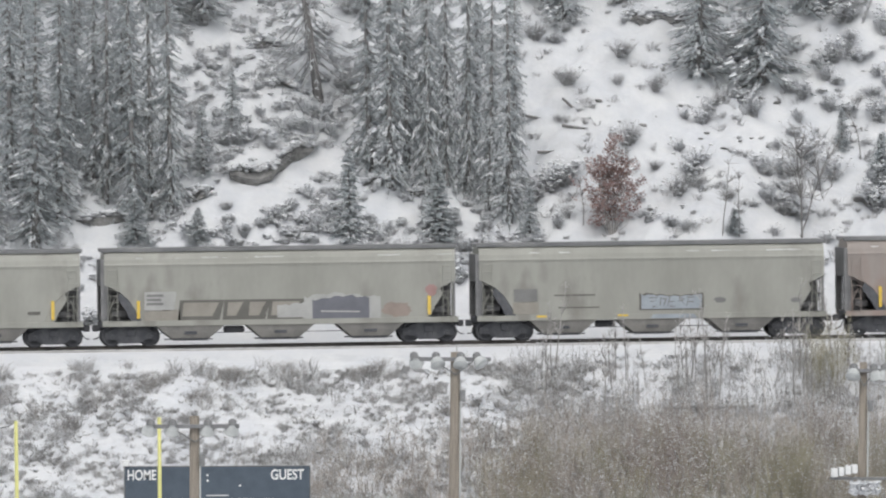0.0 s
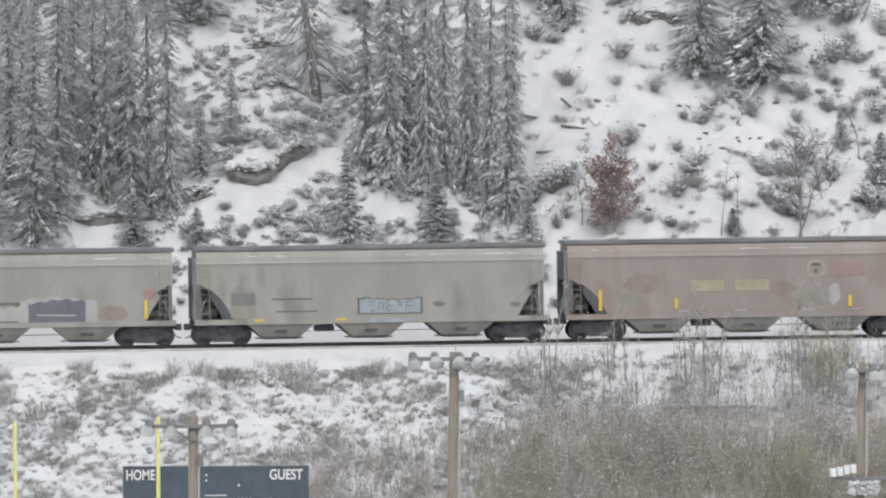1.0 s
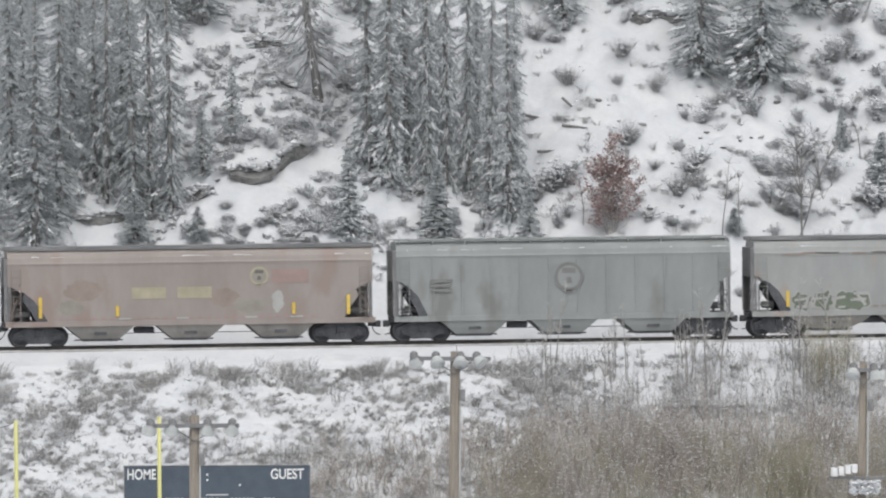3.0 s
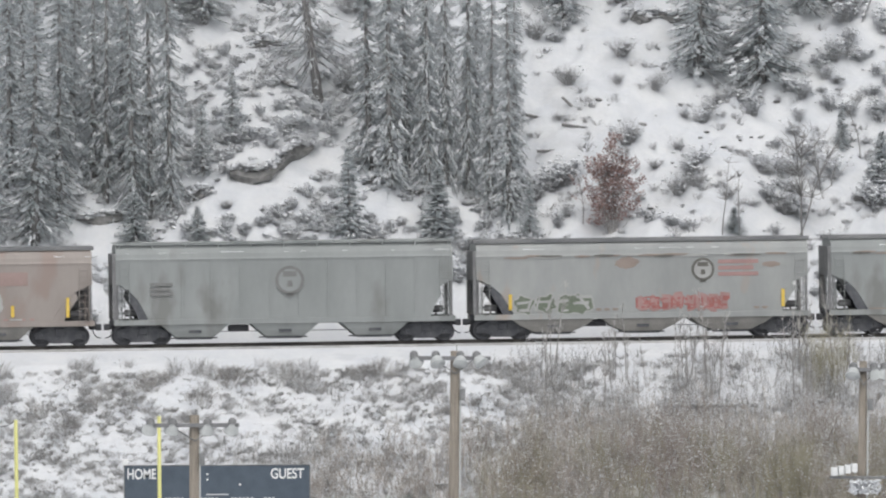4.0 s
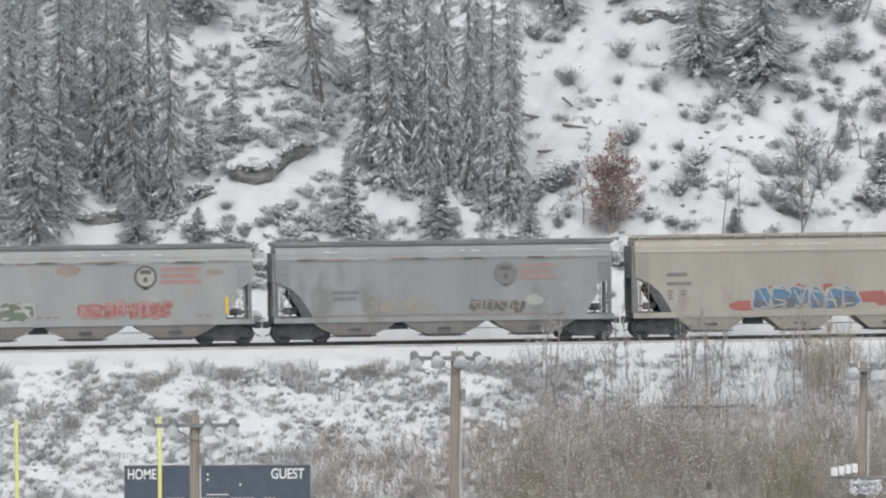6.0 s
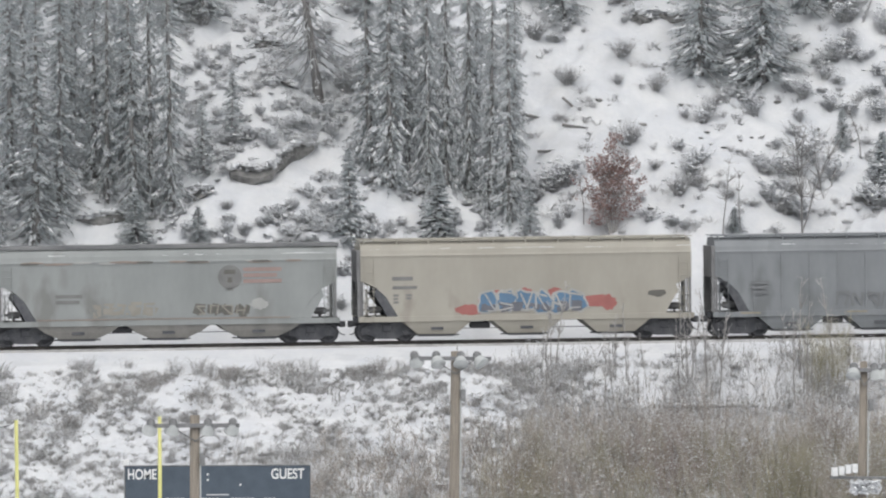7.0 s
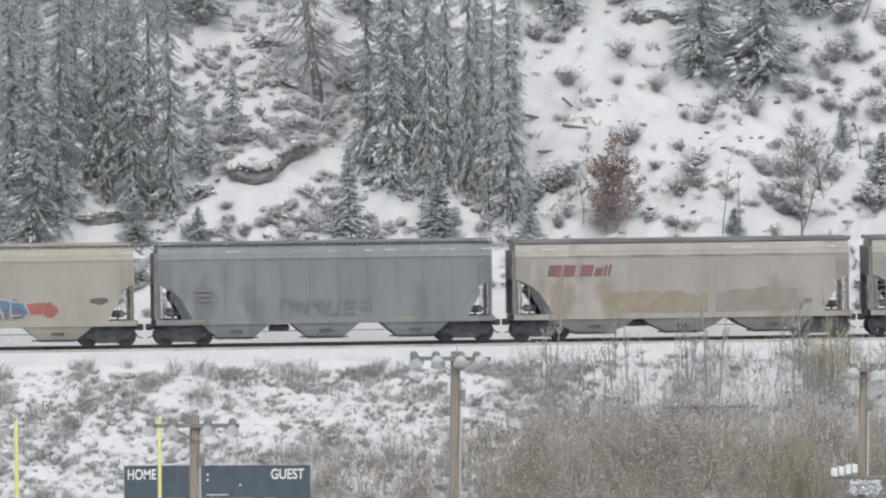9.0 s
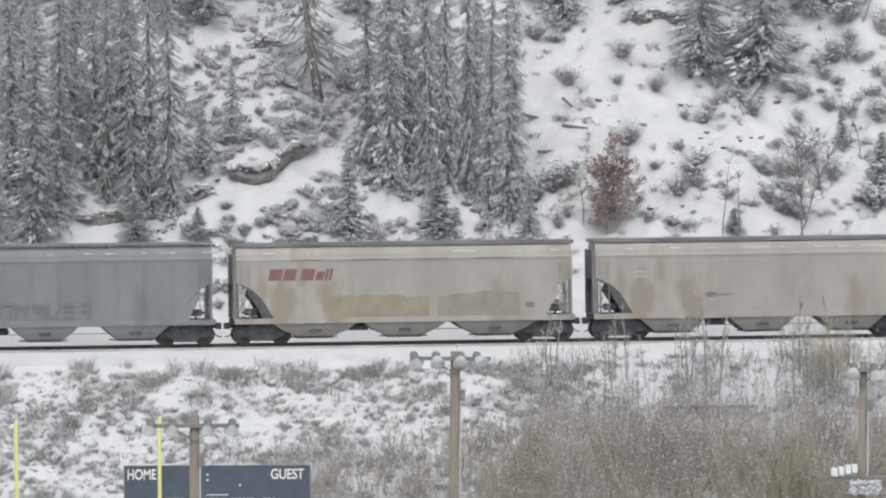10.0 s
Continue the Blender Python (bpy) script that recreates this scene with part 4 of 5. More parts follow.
def scoreboard():
    s = empty("scoreboard", pose(-16.17, -66, -11.0, 0, 0.68, 0), "slate-blue sports scoreboard with white lettering on posts", "scoreboard")
    top, hw = 8.02, 3.73
    part("panel", boxes((-hw, hw, 0.0, 0.25, top - 2.6, top), bevel=0.02), BOARD, s)
    part("panel_rim", boxes((-hw - 0.03, hw + 0.03, -0.02, 0.27, top, top + 0.03), (-hw - 0.03, -hw, -0.02, 0.27, top - 2.6, top), (hw, hw + 0.03, -0.02, 0.27, top - 2.6, top)), LAMP_METAL, s)
    for x in (-2.6, 0.0, 2.6):
        bm = bmesh.new()
        rod(bm, (x, 0.4, 0), (x, 0.4, top - 0.2), 0.13, n=10)
        part("post", bm, LAMP_METAL, s)
    part("corner_box", boxes((-hw - 0.12, -hw + 0.14, -0.05, 0.2, top + 0.03, top + 0.26), bevel=0.01), WHITE_PAINT, s, "small cream box on the panel corner")
    word("HOME", 0.58, pose(-hw + 0.08, -0.012, top - 0.52, 90, 0, 0), WHITE_PAINT, s, 1.16)
    word("GUEST", 0.58, pose(hw - 1.58, -0.012, top - 0.52, 90, 0, 0), WHITE_PAINT, s, 1.34)
    for x, z in ((-0.40, 0.34), (-0.40, 0.56), (0.92, 0.76)):
        bm = bmesh.new()
        rod(bm, (x, -0.012, top - z), (x, 0.01, top - z), 0.045, n=10)
        part("clock_dot", bm, WHITE_PAINT, s)
    part("marking_bar", boxes((-0.45, 0.45, -0.012, 0.01, top - 1.18, top - 1.14)), WHITE_PAINT, s, "unreadable line of white print")
    for x, w_ in ((-2.1, 0.9), (-0.7, 0.9), (0.55, 1.0), (1.9, 0.5)):
        part("marking_bar", boxes(*((x + q * 0.16, x + q * 0.16 + 0.1, -0.012, 0.01, top - 1.5, top - 1.29) for q in range(int(w_ / 0.16)))), WHITE_PAINT, s, "unreadable white word")


scoreboard()


def goal_posts():
    g = empty("goal_posts", pose(-21.68, -72, -11.0), "yellow football goal posts with tall uprights", "goal")
    for x, top in ((-2.81, 10.22), (2.81, 10.28)):
        bm = bmesh.new()
        rod(bm, (x, 0, 3.0), (x + (0.05 if x > 0 else 0.0), 0, top), 0.085, 0.075, n=10)
        part("upright", bm, YELLOW, g, smooth=True)
    bm = bmesh.new()
    rod(bm, (-2.85, 0, 3.05), (2.85, 0, 3.05), 0.085, n=10)
    part("crossbar", bm, YELLOW, g)
    bm = bmesh.new()
    for a, b in (((0, 1.8, -0.3), (0, 1.8, 1.6)), ((0, 1.8, 1.6), (0, 1.2, 2.7)), ((0, 1.2, 2.7), (0, 0, 3.05))):
        rod(bm, a, b, 0.12, n=10)
    part("gooseneck", bm, YELLOW, g)
    bm = bmesh.new()
    pts = [(-2.81, 10.2), (-3.1, 10.02), (-3.4, 9.95), (-3.7, 9.98)]
    for a, b in zip(pts, pts[1:]):
        rod(bm, (a[0], 0, a[1]), (b[0], 0, b[1]), 0.02, n=5)
    part("wind_ribbon", bm, LAMP_METAL, g, "thin ribbon blown sideways from the upright")


goal_posts()


# ---- conifers on the hillside ----
def spruce(name, height, radius, seed, bare=0.04, whorls=30, per=7, snow=0.5, droop=0.35, sparse=1.0, label="", density=23, foliage=None, limb_mat=None):
    """A conifer: tapered trunk, whorled drooping limbs with needle sprays, snow lying on the sprays."""
    rs = np.random.default_rng(seed)
    tree = empty(name, pose(0, 0, 0), label or "tall dark spruce dusted with snow", "tree", "conifers on the slope")
    bm = bmesh.new()
    rings(bm, [[(r * math.cos(6.2832 * i / 7), r * math.sin(6.2832 * i / 7), z) for i in range(7)]
               for r, z in ((0.017 * height + 0.05, -0.6), (0.014 * height + 0.02, height * 0.1), (0.008 * height, height * 0.55), (0.01, height * 0.98))])
    part("trunk", bm, BARK, tree, smooth=True)
    limbs, needles, caps = Heap(), Heap(), Heap()
    zs = height * (bare + (0.985 - bare) * np.linspace(0, 1, whorls) ** 1.05)
    for z in zs:
        f = z / height
        reach = radius * (1 - f) ** 0.75 * (0.55 + 0.45 * min(1, f * 7 + 0.3)) + 0.06
        n = max(3, int(round(per * sparse)))
        az = rs.uniform(0, 6.28) + np.arange(n) * 6.2832 / n + rs.normal(0, 0.25, n)
        L = reach * rs.uniform(0.6, 1.15, n)
        z0 = z + rs.normal(0, 0.28, n) * height / 14
        out = np.stack([np.cos(az), np.sin(az), np.zeros(n)], 1)
        slope = -droop * rs.uniform(0.6, 1.5, n) * (1.1 - 0.9 * f)
        p0 = np.stack([np.zeros(n), np.zeros(n), z0], 1)
        p1 = p0 + out * (L * 0.55)[:, None] + np.array([0, 0, 1.0]) * (slope * L * 0.55)[:, None]
        p2 = p0 + out * L[:, None] + np.array([0, 0, 1.0]) * (slope * L * 0.9)[:, None]
        limbs.sticks(p0, p1, 0.012 + 0.012 * L, 0.008 + 0.006 * L)
        limbs.sticks(p1, p2, 0.008 + 0.006 * L, 0.004)
        k = density
        t = rs.uniform(0.12, 1.0, (n, k))

        def on_limb(t):
            return np.where(t[:, :, None] < 0.55, p0[:, None] + (p1 - p0)[:, None] * (t / 0.55)[:, :, None], p1[:, None] + (p2 - p1)[:, None] * ((t - 0.55) / 0.45)[:, :, None]).reshape(-1, 3)

        along = on_limb(t)
        a2 = (az[:, None] + rs.choice([-1, 1], (n, k)) * rs.uniform(0.1, 1.0, (n, k))).ravel()
        d = np.stack([np.cos(a2), np.sin(a2), rs.uniform(-1.2, -0.15, n * k)], 1)
        d /= np.linalg.norm(d, axis=1, keepdims=True)
        side = np.cross(d, np.array([0, 0, 1.0])) + rs.normal(0, 0.4, (n * k, 3))
        side /= np.linalg.norm(side, axis=1, keepdims=True)
        ll = (0.12 + 0.17 * L[:, None] * (1.15 - t)).ravel() * rs.uniform(0.7, 1.3, n * k)
        needles.leaves(along, d, side, ll, 0.04 + ll * 0.24)
        # snow lies in long pads on some boughs, in patches up the tree
        patch = 0.5 + 0.5 * np.sin(z * 1.1 + 2.0 * az + seed) * np.sin(0.45 * z + az + 2.0 * seed)
        heavy = rs.uniform(0, 1, n) < snow * patch * (1.25 - 0.75 * f)
        if heavy.any():
            m = 3
            t0 = rs.uniform(0.25, 0.8, (n, m))
            q0, q1 = on_limb(t0).reshape(n, m, 3)[heavy].reshape(-1, 3), on_limb(t0 + rs.uniform(0.07, 0.18, (n, m))).reshape(n, m, 3)[heavy].reshape(-1, 3)
            shift = rs.normal(0, 0.12, q0.shape) * np.array([1, 1, 0.3]) + np.array([0, 0, 0.06])
            w = np.repeat(0.045 + 0.025 * L[heavy], m) * rs.uniform(0.6, 1.3, len(q0))
            caps.sticks(q0 + shift, q1 + shift, w, w * 0.45)
            caps.clots(q1 + shift, w * rs.uniform(0.9, 1.6, len(w)), w * 0.6, rs)
    limbs.object("limb_work", limb_mat or BARK, tree)
    needles.object("needles", foliage or NEEDLES, tree)
    caps.object("snow_load", TUFT_SNOW, tree)
    return tree


def stand(template, spots, height, seed, tilt=0.0):
    """Copies of a tree at (x, y, its height, its breadth) with a turn of their own; the template is the first."""
    rs = random.Random(seed)
    for n, (x, y, h, b) in enumerate(spots):
        s = h / height
        m = pose(x, y, float(ground_z(x, y)), rs.uniform(-1.2, 1.2), rs.uniform(-1.2, 1.2) + tilt, 0) @ pose(0, 0, 0, 0, 0, rs.uniform(0, 360)) @ Matrix.Diagonal((s * b, s * b, s, 1))
        if n == 0:
            template.matrix_basis = m
        else:
            copy_thing(template, m)


# (x, y, height, breadth)
STAND_WEST = ((-18.96, 11.98, 13.8, 0.98), (-19.94, 15.98, 17.8, 0.70), (-17.63, 13.87, 18.2, 0.74), (-15.76, 16.31, 16.7, 0.66), (-13.85, 14.29, 19.0, 0.66), (-12.02, 13.98, 19.0, 0.58), (-21.43, 11.34, 17.6, 0.74), (-14.28, 17.0, 18.5, 0.62))
STAND_WEST_DEEP = ((-16.62, 19.01, 17.1, 0.66), (-15.16, 15.55, 15.7, 0.70), (-12.96, 14.69, 19.8, 0.58), (-18.97, 21.62, 17.2, 0.74), (-15.8, 25.69, 11.9, 0.78), (-17.2, 18.0, 16.0, 0.70), (-20.6, 19.0, 16.0, 0.70))
STAND_MIDDLE = ((-0.95, 14.83, 17.3, 0.66), (1.0, 15.25, 17.8, 0.62), (3.13, 16.18, 18.2, 0.62), (4.13, 14.92, 14.0, 0.80), (4.95, 13.72, 13.4, 1.0), (2.02, 15.94, 19.2, 0.58))
STAND_MIDDLE_DEEP = ((-1.81, 16.13, 15.6, 0.62), (0.15, 16.56, 18.2, 0.66), (5.4, 15.55, 14.8, 0.72), (3.93, 18.76, 18.6, 0.62), (1.4, 19.0, 18.0, 0.66), (-0.6, 18.5, 17.0, 0.66))
STAND_EAST = ((15.95, 23.0, 10.3, 0.98), (19.09, 22.5, 11.0, 1.08), (9.34, 26.2, 7.6, 0.9), (8.41, 27.4, 7.9, 1.0), (22.17, 26.86, 7.9, 1.1), (18.63, 29.01, 8.3, 1.1))
STAND_TOP = ((-17.84, 29.85, 11.7, 1.0), (-10.1, 27.69, 11.7, 1.0), (-8.34, 31.15, 11.8, 1.0), (-5.39, 31.27, 11.8, 1.0), (-1.37, 30.07, 11.8, 1.0), (12.38, 31.11, 11.8, 1.0), (15.37, 31.15, 11.8, 1.0),
             (25.17, 28.87, 11.8, 1.0), (1.02, 30.29, 11.8, 1.0), (6.24, 29.37, 11.8, 1.0), (-9.3, 26.2, 9.5, 1.1), (-11.2, 25.6, 9.0, 1.1), (-19.55, 25.92, 11.6, 1.0), (-13.86, 28.27, 11.7, 1.0))
YOUNG = ((-3.33, 11.06, 4.5, 1.0), (1.22, 12.41, 3.1, 1.5), (5.81, 12.31, 2.4, 1.1), (-13.92, 12.5, 2.2, 1.8), (-10.88, 11.77, 1.6, 1.8), (22.57, 18.47, 1.8, 1.2), (15.98, 11.23, 1.1, 2.2), (24.07, 15.23, 2.4, 1.5))
YOUNG_THIN = ((-8.61, 18.15, 3.3, 1.25), (-10.25, 15.81, 4.3, 0.95))
stand(spruce("spruce", 16, 2.3, 1, whorls=58, per=7, snow=0.42, droop=0.5), STAND_WEST, 16, 1)
stand(spruce("spruce", 16, 2.3, 2, whorls=48, per=6, snow=0.95, droop=0.55, foliage=NEEDLES_PALE, label="tall spruce hung with snow, its needles paled for haze"), STAND_WEST_DEEP, 16, 2)
stand(spruce("spruce", 16, 2.2, 3, whorls=56, per=7, snow=1.15, droop=0.55, foliage=NEEDLES_PALE, label="tall spruce hung with snow"), STAND_MIDDLE, 16, 3)
stand(spruce("spruce", 16, 2.2, 4, whorls=52, per=7, snow=0.6, droop=0.5), STAND_MIDDLE_DEEP, 16, 4)
stand(spruce("spruce", 10, 2.3, 5, whorls=32, per=9, snow=1.0, droop=0.45, label="broad dark spruce with snow on its boughs"), STAND_EAST, 10, 5)
stand(spruce("spruce", 12, 2.0, 6, whorls=34, per=7, snow=0.5, foliage=NEEDLES_PALE, label="spruce on the upper slope, its needles paled for haze"), STAND_TOP, 12, 6)
stand(spruce("young_spruce", 4, 0.95, 7, whorls=20, per=8, snow=1.3, label="young spruce laden with snow"), YOUNG, 4, 7)
stand(spruce("young_spruce", 4, 0.75, 8, whorls=20, per=7, snow=1.6, density=11, foliage=NEEDLES_PALE, label="thin young spruce white with snow"), YOUNG_THIN, 4, 8)
stand(spruce("pine", 14.5, 3.3, 9, bare=0.12, whorls=32, per=6, snow=0.12, droop=0.75, density=5, foliage=NEEDLES_PALE, limb_mat=HAZED_TWIGS, label="old pine with a bare leaning trunk and thin drooping limbs"), ((-3.89, 21.69, 14.5, 1.0),), 14.5, 9, -7.0)


# ---- broadleaf trees, shrubs, grass ----
def bare_tree(name, x, y, height, seed, label, category="tree", group="", stems=1, r=0.06, twigs=14, twig_len=0.35, lean=0.05, mat=None, leaves=0, spread=0.55, snow=0, up=0.05, wob=0.09):
    rs = np.random.default_rng(seed)
    t = empty(name, pose(x, y, float(ground_z(x, y)) - 0.1), label, category, group)
    tips = []
    for s in range(stems):
        h = Heap()
        pts = h.brush(rs.normal(0, 0.06 if stems < 8 else 0.3, (1, 3)) * np.array([1, 1, 0]), lean * (rs.uniform(0.2, 1.0) if stems < 8 else 0.1 + 0.9 * s / stems), height * (rs.uniform(0.75, 1.0) if stems < 8 else 1.0 - 0.6 * (s / stems)), r, twigs, height * twig_len, rs, spread, wob, up)
        k = rs.integers(len(pts) // 3, len(pts), twigs * 2)
        d = rs.normal(0, 1, (len(k), 3)) + np.array([0, 0, 0.5])
        d /= np.linalg.norm(d, axis=1, keepdims=True)
        more, _ = h.stems(pts[k], d, height * twig_len * 0.4, r * 0.28, rs, segs=2)
        h.object("stem", mat or TWIGS, t)
        tips += [pts, more]
    pts = np.concatenate(tips)
    if leaves:
        h = Heap()
        q = pts[rs.integers(0, len(pts), leaves)] + rs.normal(0, 0.14, (leaves, 3))
        q = q[q[:, 2] > height * 0.08]
        d, s = rs.normal(0, 1, (2, len(q), 3))
        d /= np.linalg.norm(d, axis=1, keepdims=True)
        s = np.cross(d, s)
        s /= np.linalg.norm(s, axis=1, keepdims=True)
        h.leaves(q, d, s, rs.uniform(0.08, 0.17, len(q)), rs.uniform(0.06, 0.12, len(q)))
        h.object("leaves", RED_LEAF, t)
    if snow:
        h = Heap()
        q = pts[rs.integers(0, len(pts), snow)] + rs.normal(0, 0.05, (snow, 3))
        h.clots(q, rs.uniform(0.03, 0.09, snow), rs.uniform(0.02, 0.05, snow), rs)
        h.object("snow_load", TUFT_SNOW, t)
    return t


def red_leaved_tree(x, y, height, seed):
    """An egg-shaped small tree: upright stems, rising side branches, withered leaves in loose bunches, snow in the forks."""
    rs = np.random.default_rng(seed)
    t = empty("red_leaved_tree", pose(x, y, float(ground_z(x, y)) - 0.1), "small tree still holding withered red-brown leaves", "tree")
    pts = []
    for k, (lx, top) in enumerate(((0.0, 1.0), (0.14, 0.9), (-0.16, 0.85), (0.26, 0.7), (-0.3, 0.66))):
        h = Heap()
        d = np.array([[lx * 0.8, rs.normal(0, 0.08), 1.0]])
        d /= np.linalg.norm(d)
        main, _ = h.stems(np.array([[lx * 0.5, 0, 0]]), d, height * top, 0.05, rs, segs=9, wob=0.03, up=0.04, taper=0.85)
        j = rs.integers(0, 9, 24)
        base = main[j] - rs.uniform(0, 0.5, (24, 1)) * np.array([[0, 0, 1.0]])
        f = np.clip(base[:, 2] / height, 0, 1)
        q = rs.uniform(0, 6.28, 24)
        e = np.stack([np.cos(q), np.sin(q), rs.uniform(0.35, 1.1, 24)], 1)
        e /= np.linalg.norm(e, axis=1, keepdims=True)
        reach = height * 0.40 * (1.02 - f) ** 0.85 * np.minimum(1, f * 4 + 0.4) * rs.uniform(0.6, 1.1, 24)
        side, ways = h.stems(base, e, reach, 0.018, rs, segs=3, wob=0.12, up=0.08)
        more, _ = h.stems(side, ways + rs.normal(0, 0.6, ways.shape), 0.3, 0.009, rs, segs=2)
        h.object("stem", TWIGS, t)
        pts += [side, side, more]
    pts = np.concatenate(pts)
    pts = pts[pts[:, 2] > height * 0.12]
    pts = pts[rs.integers(0, len(pts), 400)]
    q = np.repeat(pts, 12, 0) + rs.normal(0, 0.09, (len(pts) * 12, 3))
    d, s = rs.normal(0, 1, (2, len(q), 3))
    d /= np.linalg.norm(d, axis=1, keepdims=True)
    s = np.cross(d, s)
    s /= np.linalg.norm(s, axis=1, keepdims=True)
    h = Heap()
    h.leaves(q, d, s, rs.uniform(0.09, 0.17, len(q)), rs.uniform(0.06, 0.11, len(q)))
    h.object("leaves", RED_LEAF, t)
    h = Heap()
    q = pts[rs.integers(0, len(pts), 420)] + rs.normal(0, 0.06, (420, 3))
    h.clots(q, rs.uniform(0.03, 0.10, 420), rs.uniform(0.03, 0.07, 420), rs)
    h.object("snow_load", TUFT_SNOW, t)


red_leaved_tree(10.0, 12.61, 4.95, 123)
bare_tree("bare_tree", 19.45, 11.93, 4.9, 22, "bare grey tree with spreading thin limbs", stems=3, r=0.055, twigs=26, twig_len=0.34, lean=0.42, spread=0.7, up=0.03, mat=BARK)
for bx, by, bh, bs in ((15.29, 11.0, 4.1, 23), (16.11, 11.13, 3.4, 24), (21.57, 15.91, 1.4, 25), (10.66, 16.53, 1.1, 26), (23.28, 17.47, 2.4, 27), (7.54, 15.33, 1.5, 28), (8.6, 13.0, 2.8, 29)):
    bare_tree("bare_sapling", bx, by, bh, bs, "thin leafless sapling on the snowy slope", "sapling", "saplings on the slope", mat=BARK, r=0.04, twigs=16, twig_len=0.16, spread=0.6, snow=12)


def shrub_template(seed, size, mat, snow, stems=26, label="low leafless shrub caked with snow"):
    rs = np.random.default_rng(seed)
    t = empty("shrub", pose(0, 0, 0), label, "shrub", "shrubs on the slope")
    h = Heap()
    q = rs.uniform(0, 6.28, stems)
    base = np.stack([np.cos(q), np.sin(q), np.full(stems, -0.4)], 1) * 0.16 * size
    pts = h.brush(base, rs.uniform(0.1, 1.1, stems), size * rs.uniform(0.5, 1.0, stems), 0.015, 3, size * 0.35, rs, 0.6)
    h.object("twig_work", mat, t)
    h = Heap()
    q = pts[rs.integers(0, len(pts), snow)]
    h.clots(q, rs.uniform(0.05, 0.15, snow), rs.uniform(0.03, 0.09, snow), rs)
    h.object("snow_load", TUFT_SNOW, t)
    return t


def scatter(template, spots, seed):
    rs = random.Random(seed)
    for n, (x, y) in enumerate(spots):
        s = rs.uniform(0.55, 1.25)
        m = pose(x, y, float(ground_z(x, y)), 0, 0, rs.uniform(0, 360)) @ Matrix.Diagonal((s * rs.uniform(0.85, 1.3), s, s * rs.uniform(0.75, 1.15), 1))
        if n == 0:
            template.matrix_basis = m
        else:
            copy_thing(template, m)


def random_spots(seed, n, x0, x1, y0, y1, keep=None):
    rs = random.Random(seed)
    out = []
    while len(out) < n:
        x, y = rs.uniform(x0, x1), rs.uniform(y0, y1)
        if keep is None or keep(x, y):
            out.append((x, y))
    return out


UNDERCUT = ((-9.0, 15.15), (-8.2, 15.3), (-7.5, 15.45), (-6.8, 15.7), (-6.2, 16.2), (-5.7, 16.9), (-5.2, 17.5), (-4.5, 17.95))


def on_apron(x, y):
    """The smooth drifts of snow below the undercut bank and between the trees, where nothing grows."""
    edge = float(np.interp(x, [p for p, _ in UNDERCUT], [q for _, q in UNDERCUT]))
    return (-9.6 < x < -3.0 and edge - 1.9 - 0.35 * math.sin(2.0 * x) < y < edge + 0.1) or (x + 16.0) ** 2 + (y - 13.4) ** 2 < 1.6 or (x + 10.3) ** 2 + (y - 13.4) ** 2 < 1.2 or (x + 1.0) ** 2 / 3 + (y - 13.6) ** 2 < 0.9


open_slope = lambda x, y: not on_apron(x, y) and not (-17 < x < -11.5 and y < 22) and not (-1.5 < x < 5 and y > 14.5)
scatter(shrub_template(31, 0.8, HAZED_TWIGS, 170, 40), random_spots(1, 80, -12, 4, 10.5, 15, open_slope), 1)
scatter(shrub_template(32, 0.9, HAZED_TWIGS, 60), random_spots(2, 46, 5, 26, 10.5, 28), 2)
scatter(shrub_template(33, 0.7, HAZED_TWIGS, 90), random_spots(3, 30, -12, -2, 16, 30, open_slope), 3)
scatter(shrub_template(34, 0.8, TWIGS, 25, 34, "leafless shrub on the snowy bank"), random_spots(4, 22, -24, 4, -16, -7), 4)
scatter(shrub_template(35, 1.2, HAZED_TWIGS, 150, 34), random_spots(5, 34, 18, 26, 13, 27) + random_spots(6, 7, 6.3, 8.4, 11.5, 16), 5)
scatter(shrub_template(40, 1.0, HAZED_TWIGS, 200, 36), random_spots(8, 60, -24, 28, 6.8, 10.5), 13)


# shrubs that stand out on the hillside
DARK_SHRUBS = ((8.9, 21.33), (11.43, 21.34), (13.38, 21.11), (7.58, 24.73), (16.52, 20.71), (11.86, 22.77), (23.76, 23.95), (12.64, 15.85), (11.41, 17.41), (14.43, 14.29), (13.5, 13.85), (-9.29, 13.81), (18.88, 13.43), (16.07, 13.77))
LADEN_SHRUBS = ((9.29, 25.5), (8.76, 24.86), (22.1, 21.85), (22.9, 22.28), (24.53, 21.51), (24.34, 23.89), (19.1, 17.59), (19.48, 16.34), (18.88, 14.37), (19.44, 15.2), (13.0, 12.32), (13.63, 11.76), (23.23, 20.74), (-10.52, 22.7), (-9.92, 23.0), (-8.37, 17.7), (-9.09, 17.65), (23.08, 24.26))
LOW_SHRUBS = ((-11.4, 12.23), (-10.58, 12.02), (-9.43, 12.26), (-8.55, 12.61), (-7.69, 12.75), (-6.8, 13.19), (-6.61, 12.19), (-5.88, 13.88), (-5.4, 13.08), (-4.92, 12.12), (-4.27, 12.92), (-1.24, 12.19), (-0.89, 12.73), (3.4, 13.08), (-2.17, 11.3), (-7.13, 14.24), (-5.12, 14.37), (-4.11, 11.72))
MID_SHRUBS = ((-7.81, 17.59), (-6.93, 17.78), (-5.99, 18.67), (-5.09, 19.16), (-4.25, 18.85), (-3.52, 19.04), (-7.06, 19.43), (-5.86, 20.02), (-4.7, 20.1), (-3.67, 20.39), (-7.98, 18.79), (-3.27, 17.25), (-6.69, 17.33), (-4.46, 18.26))
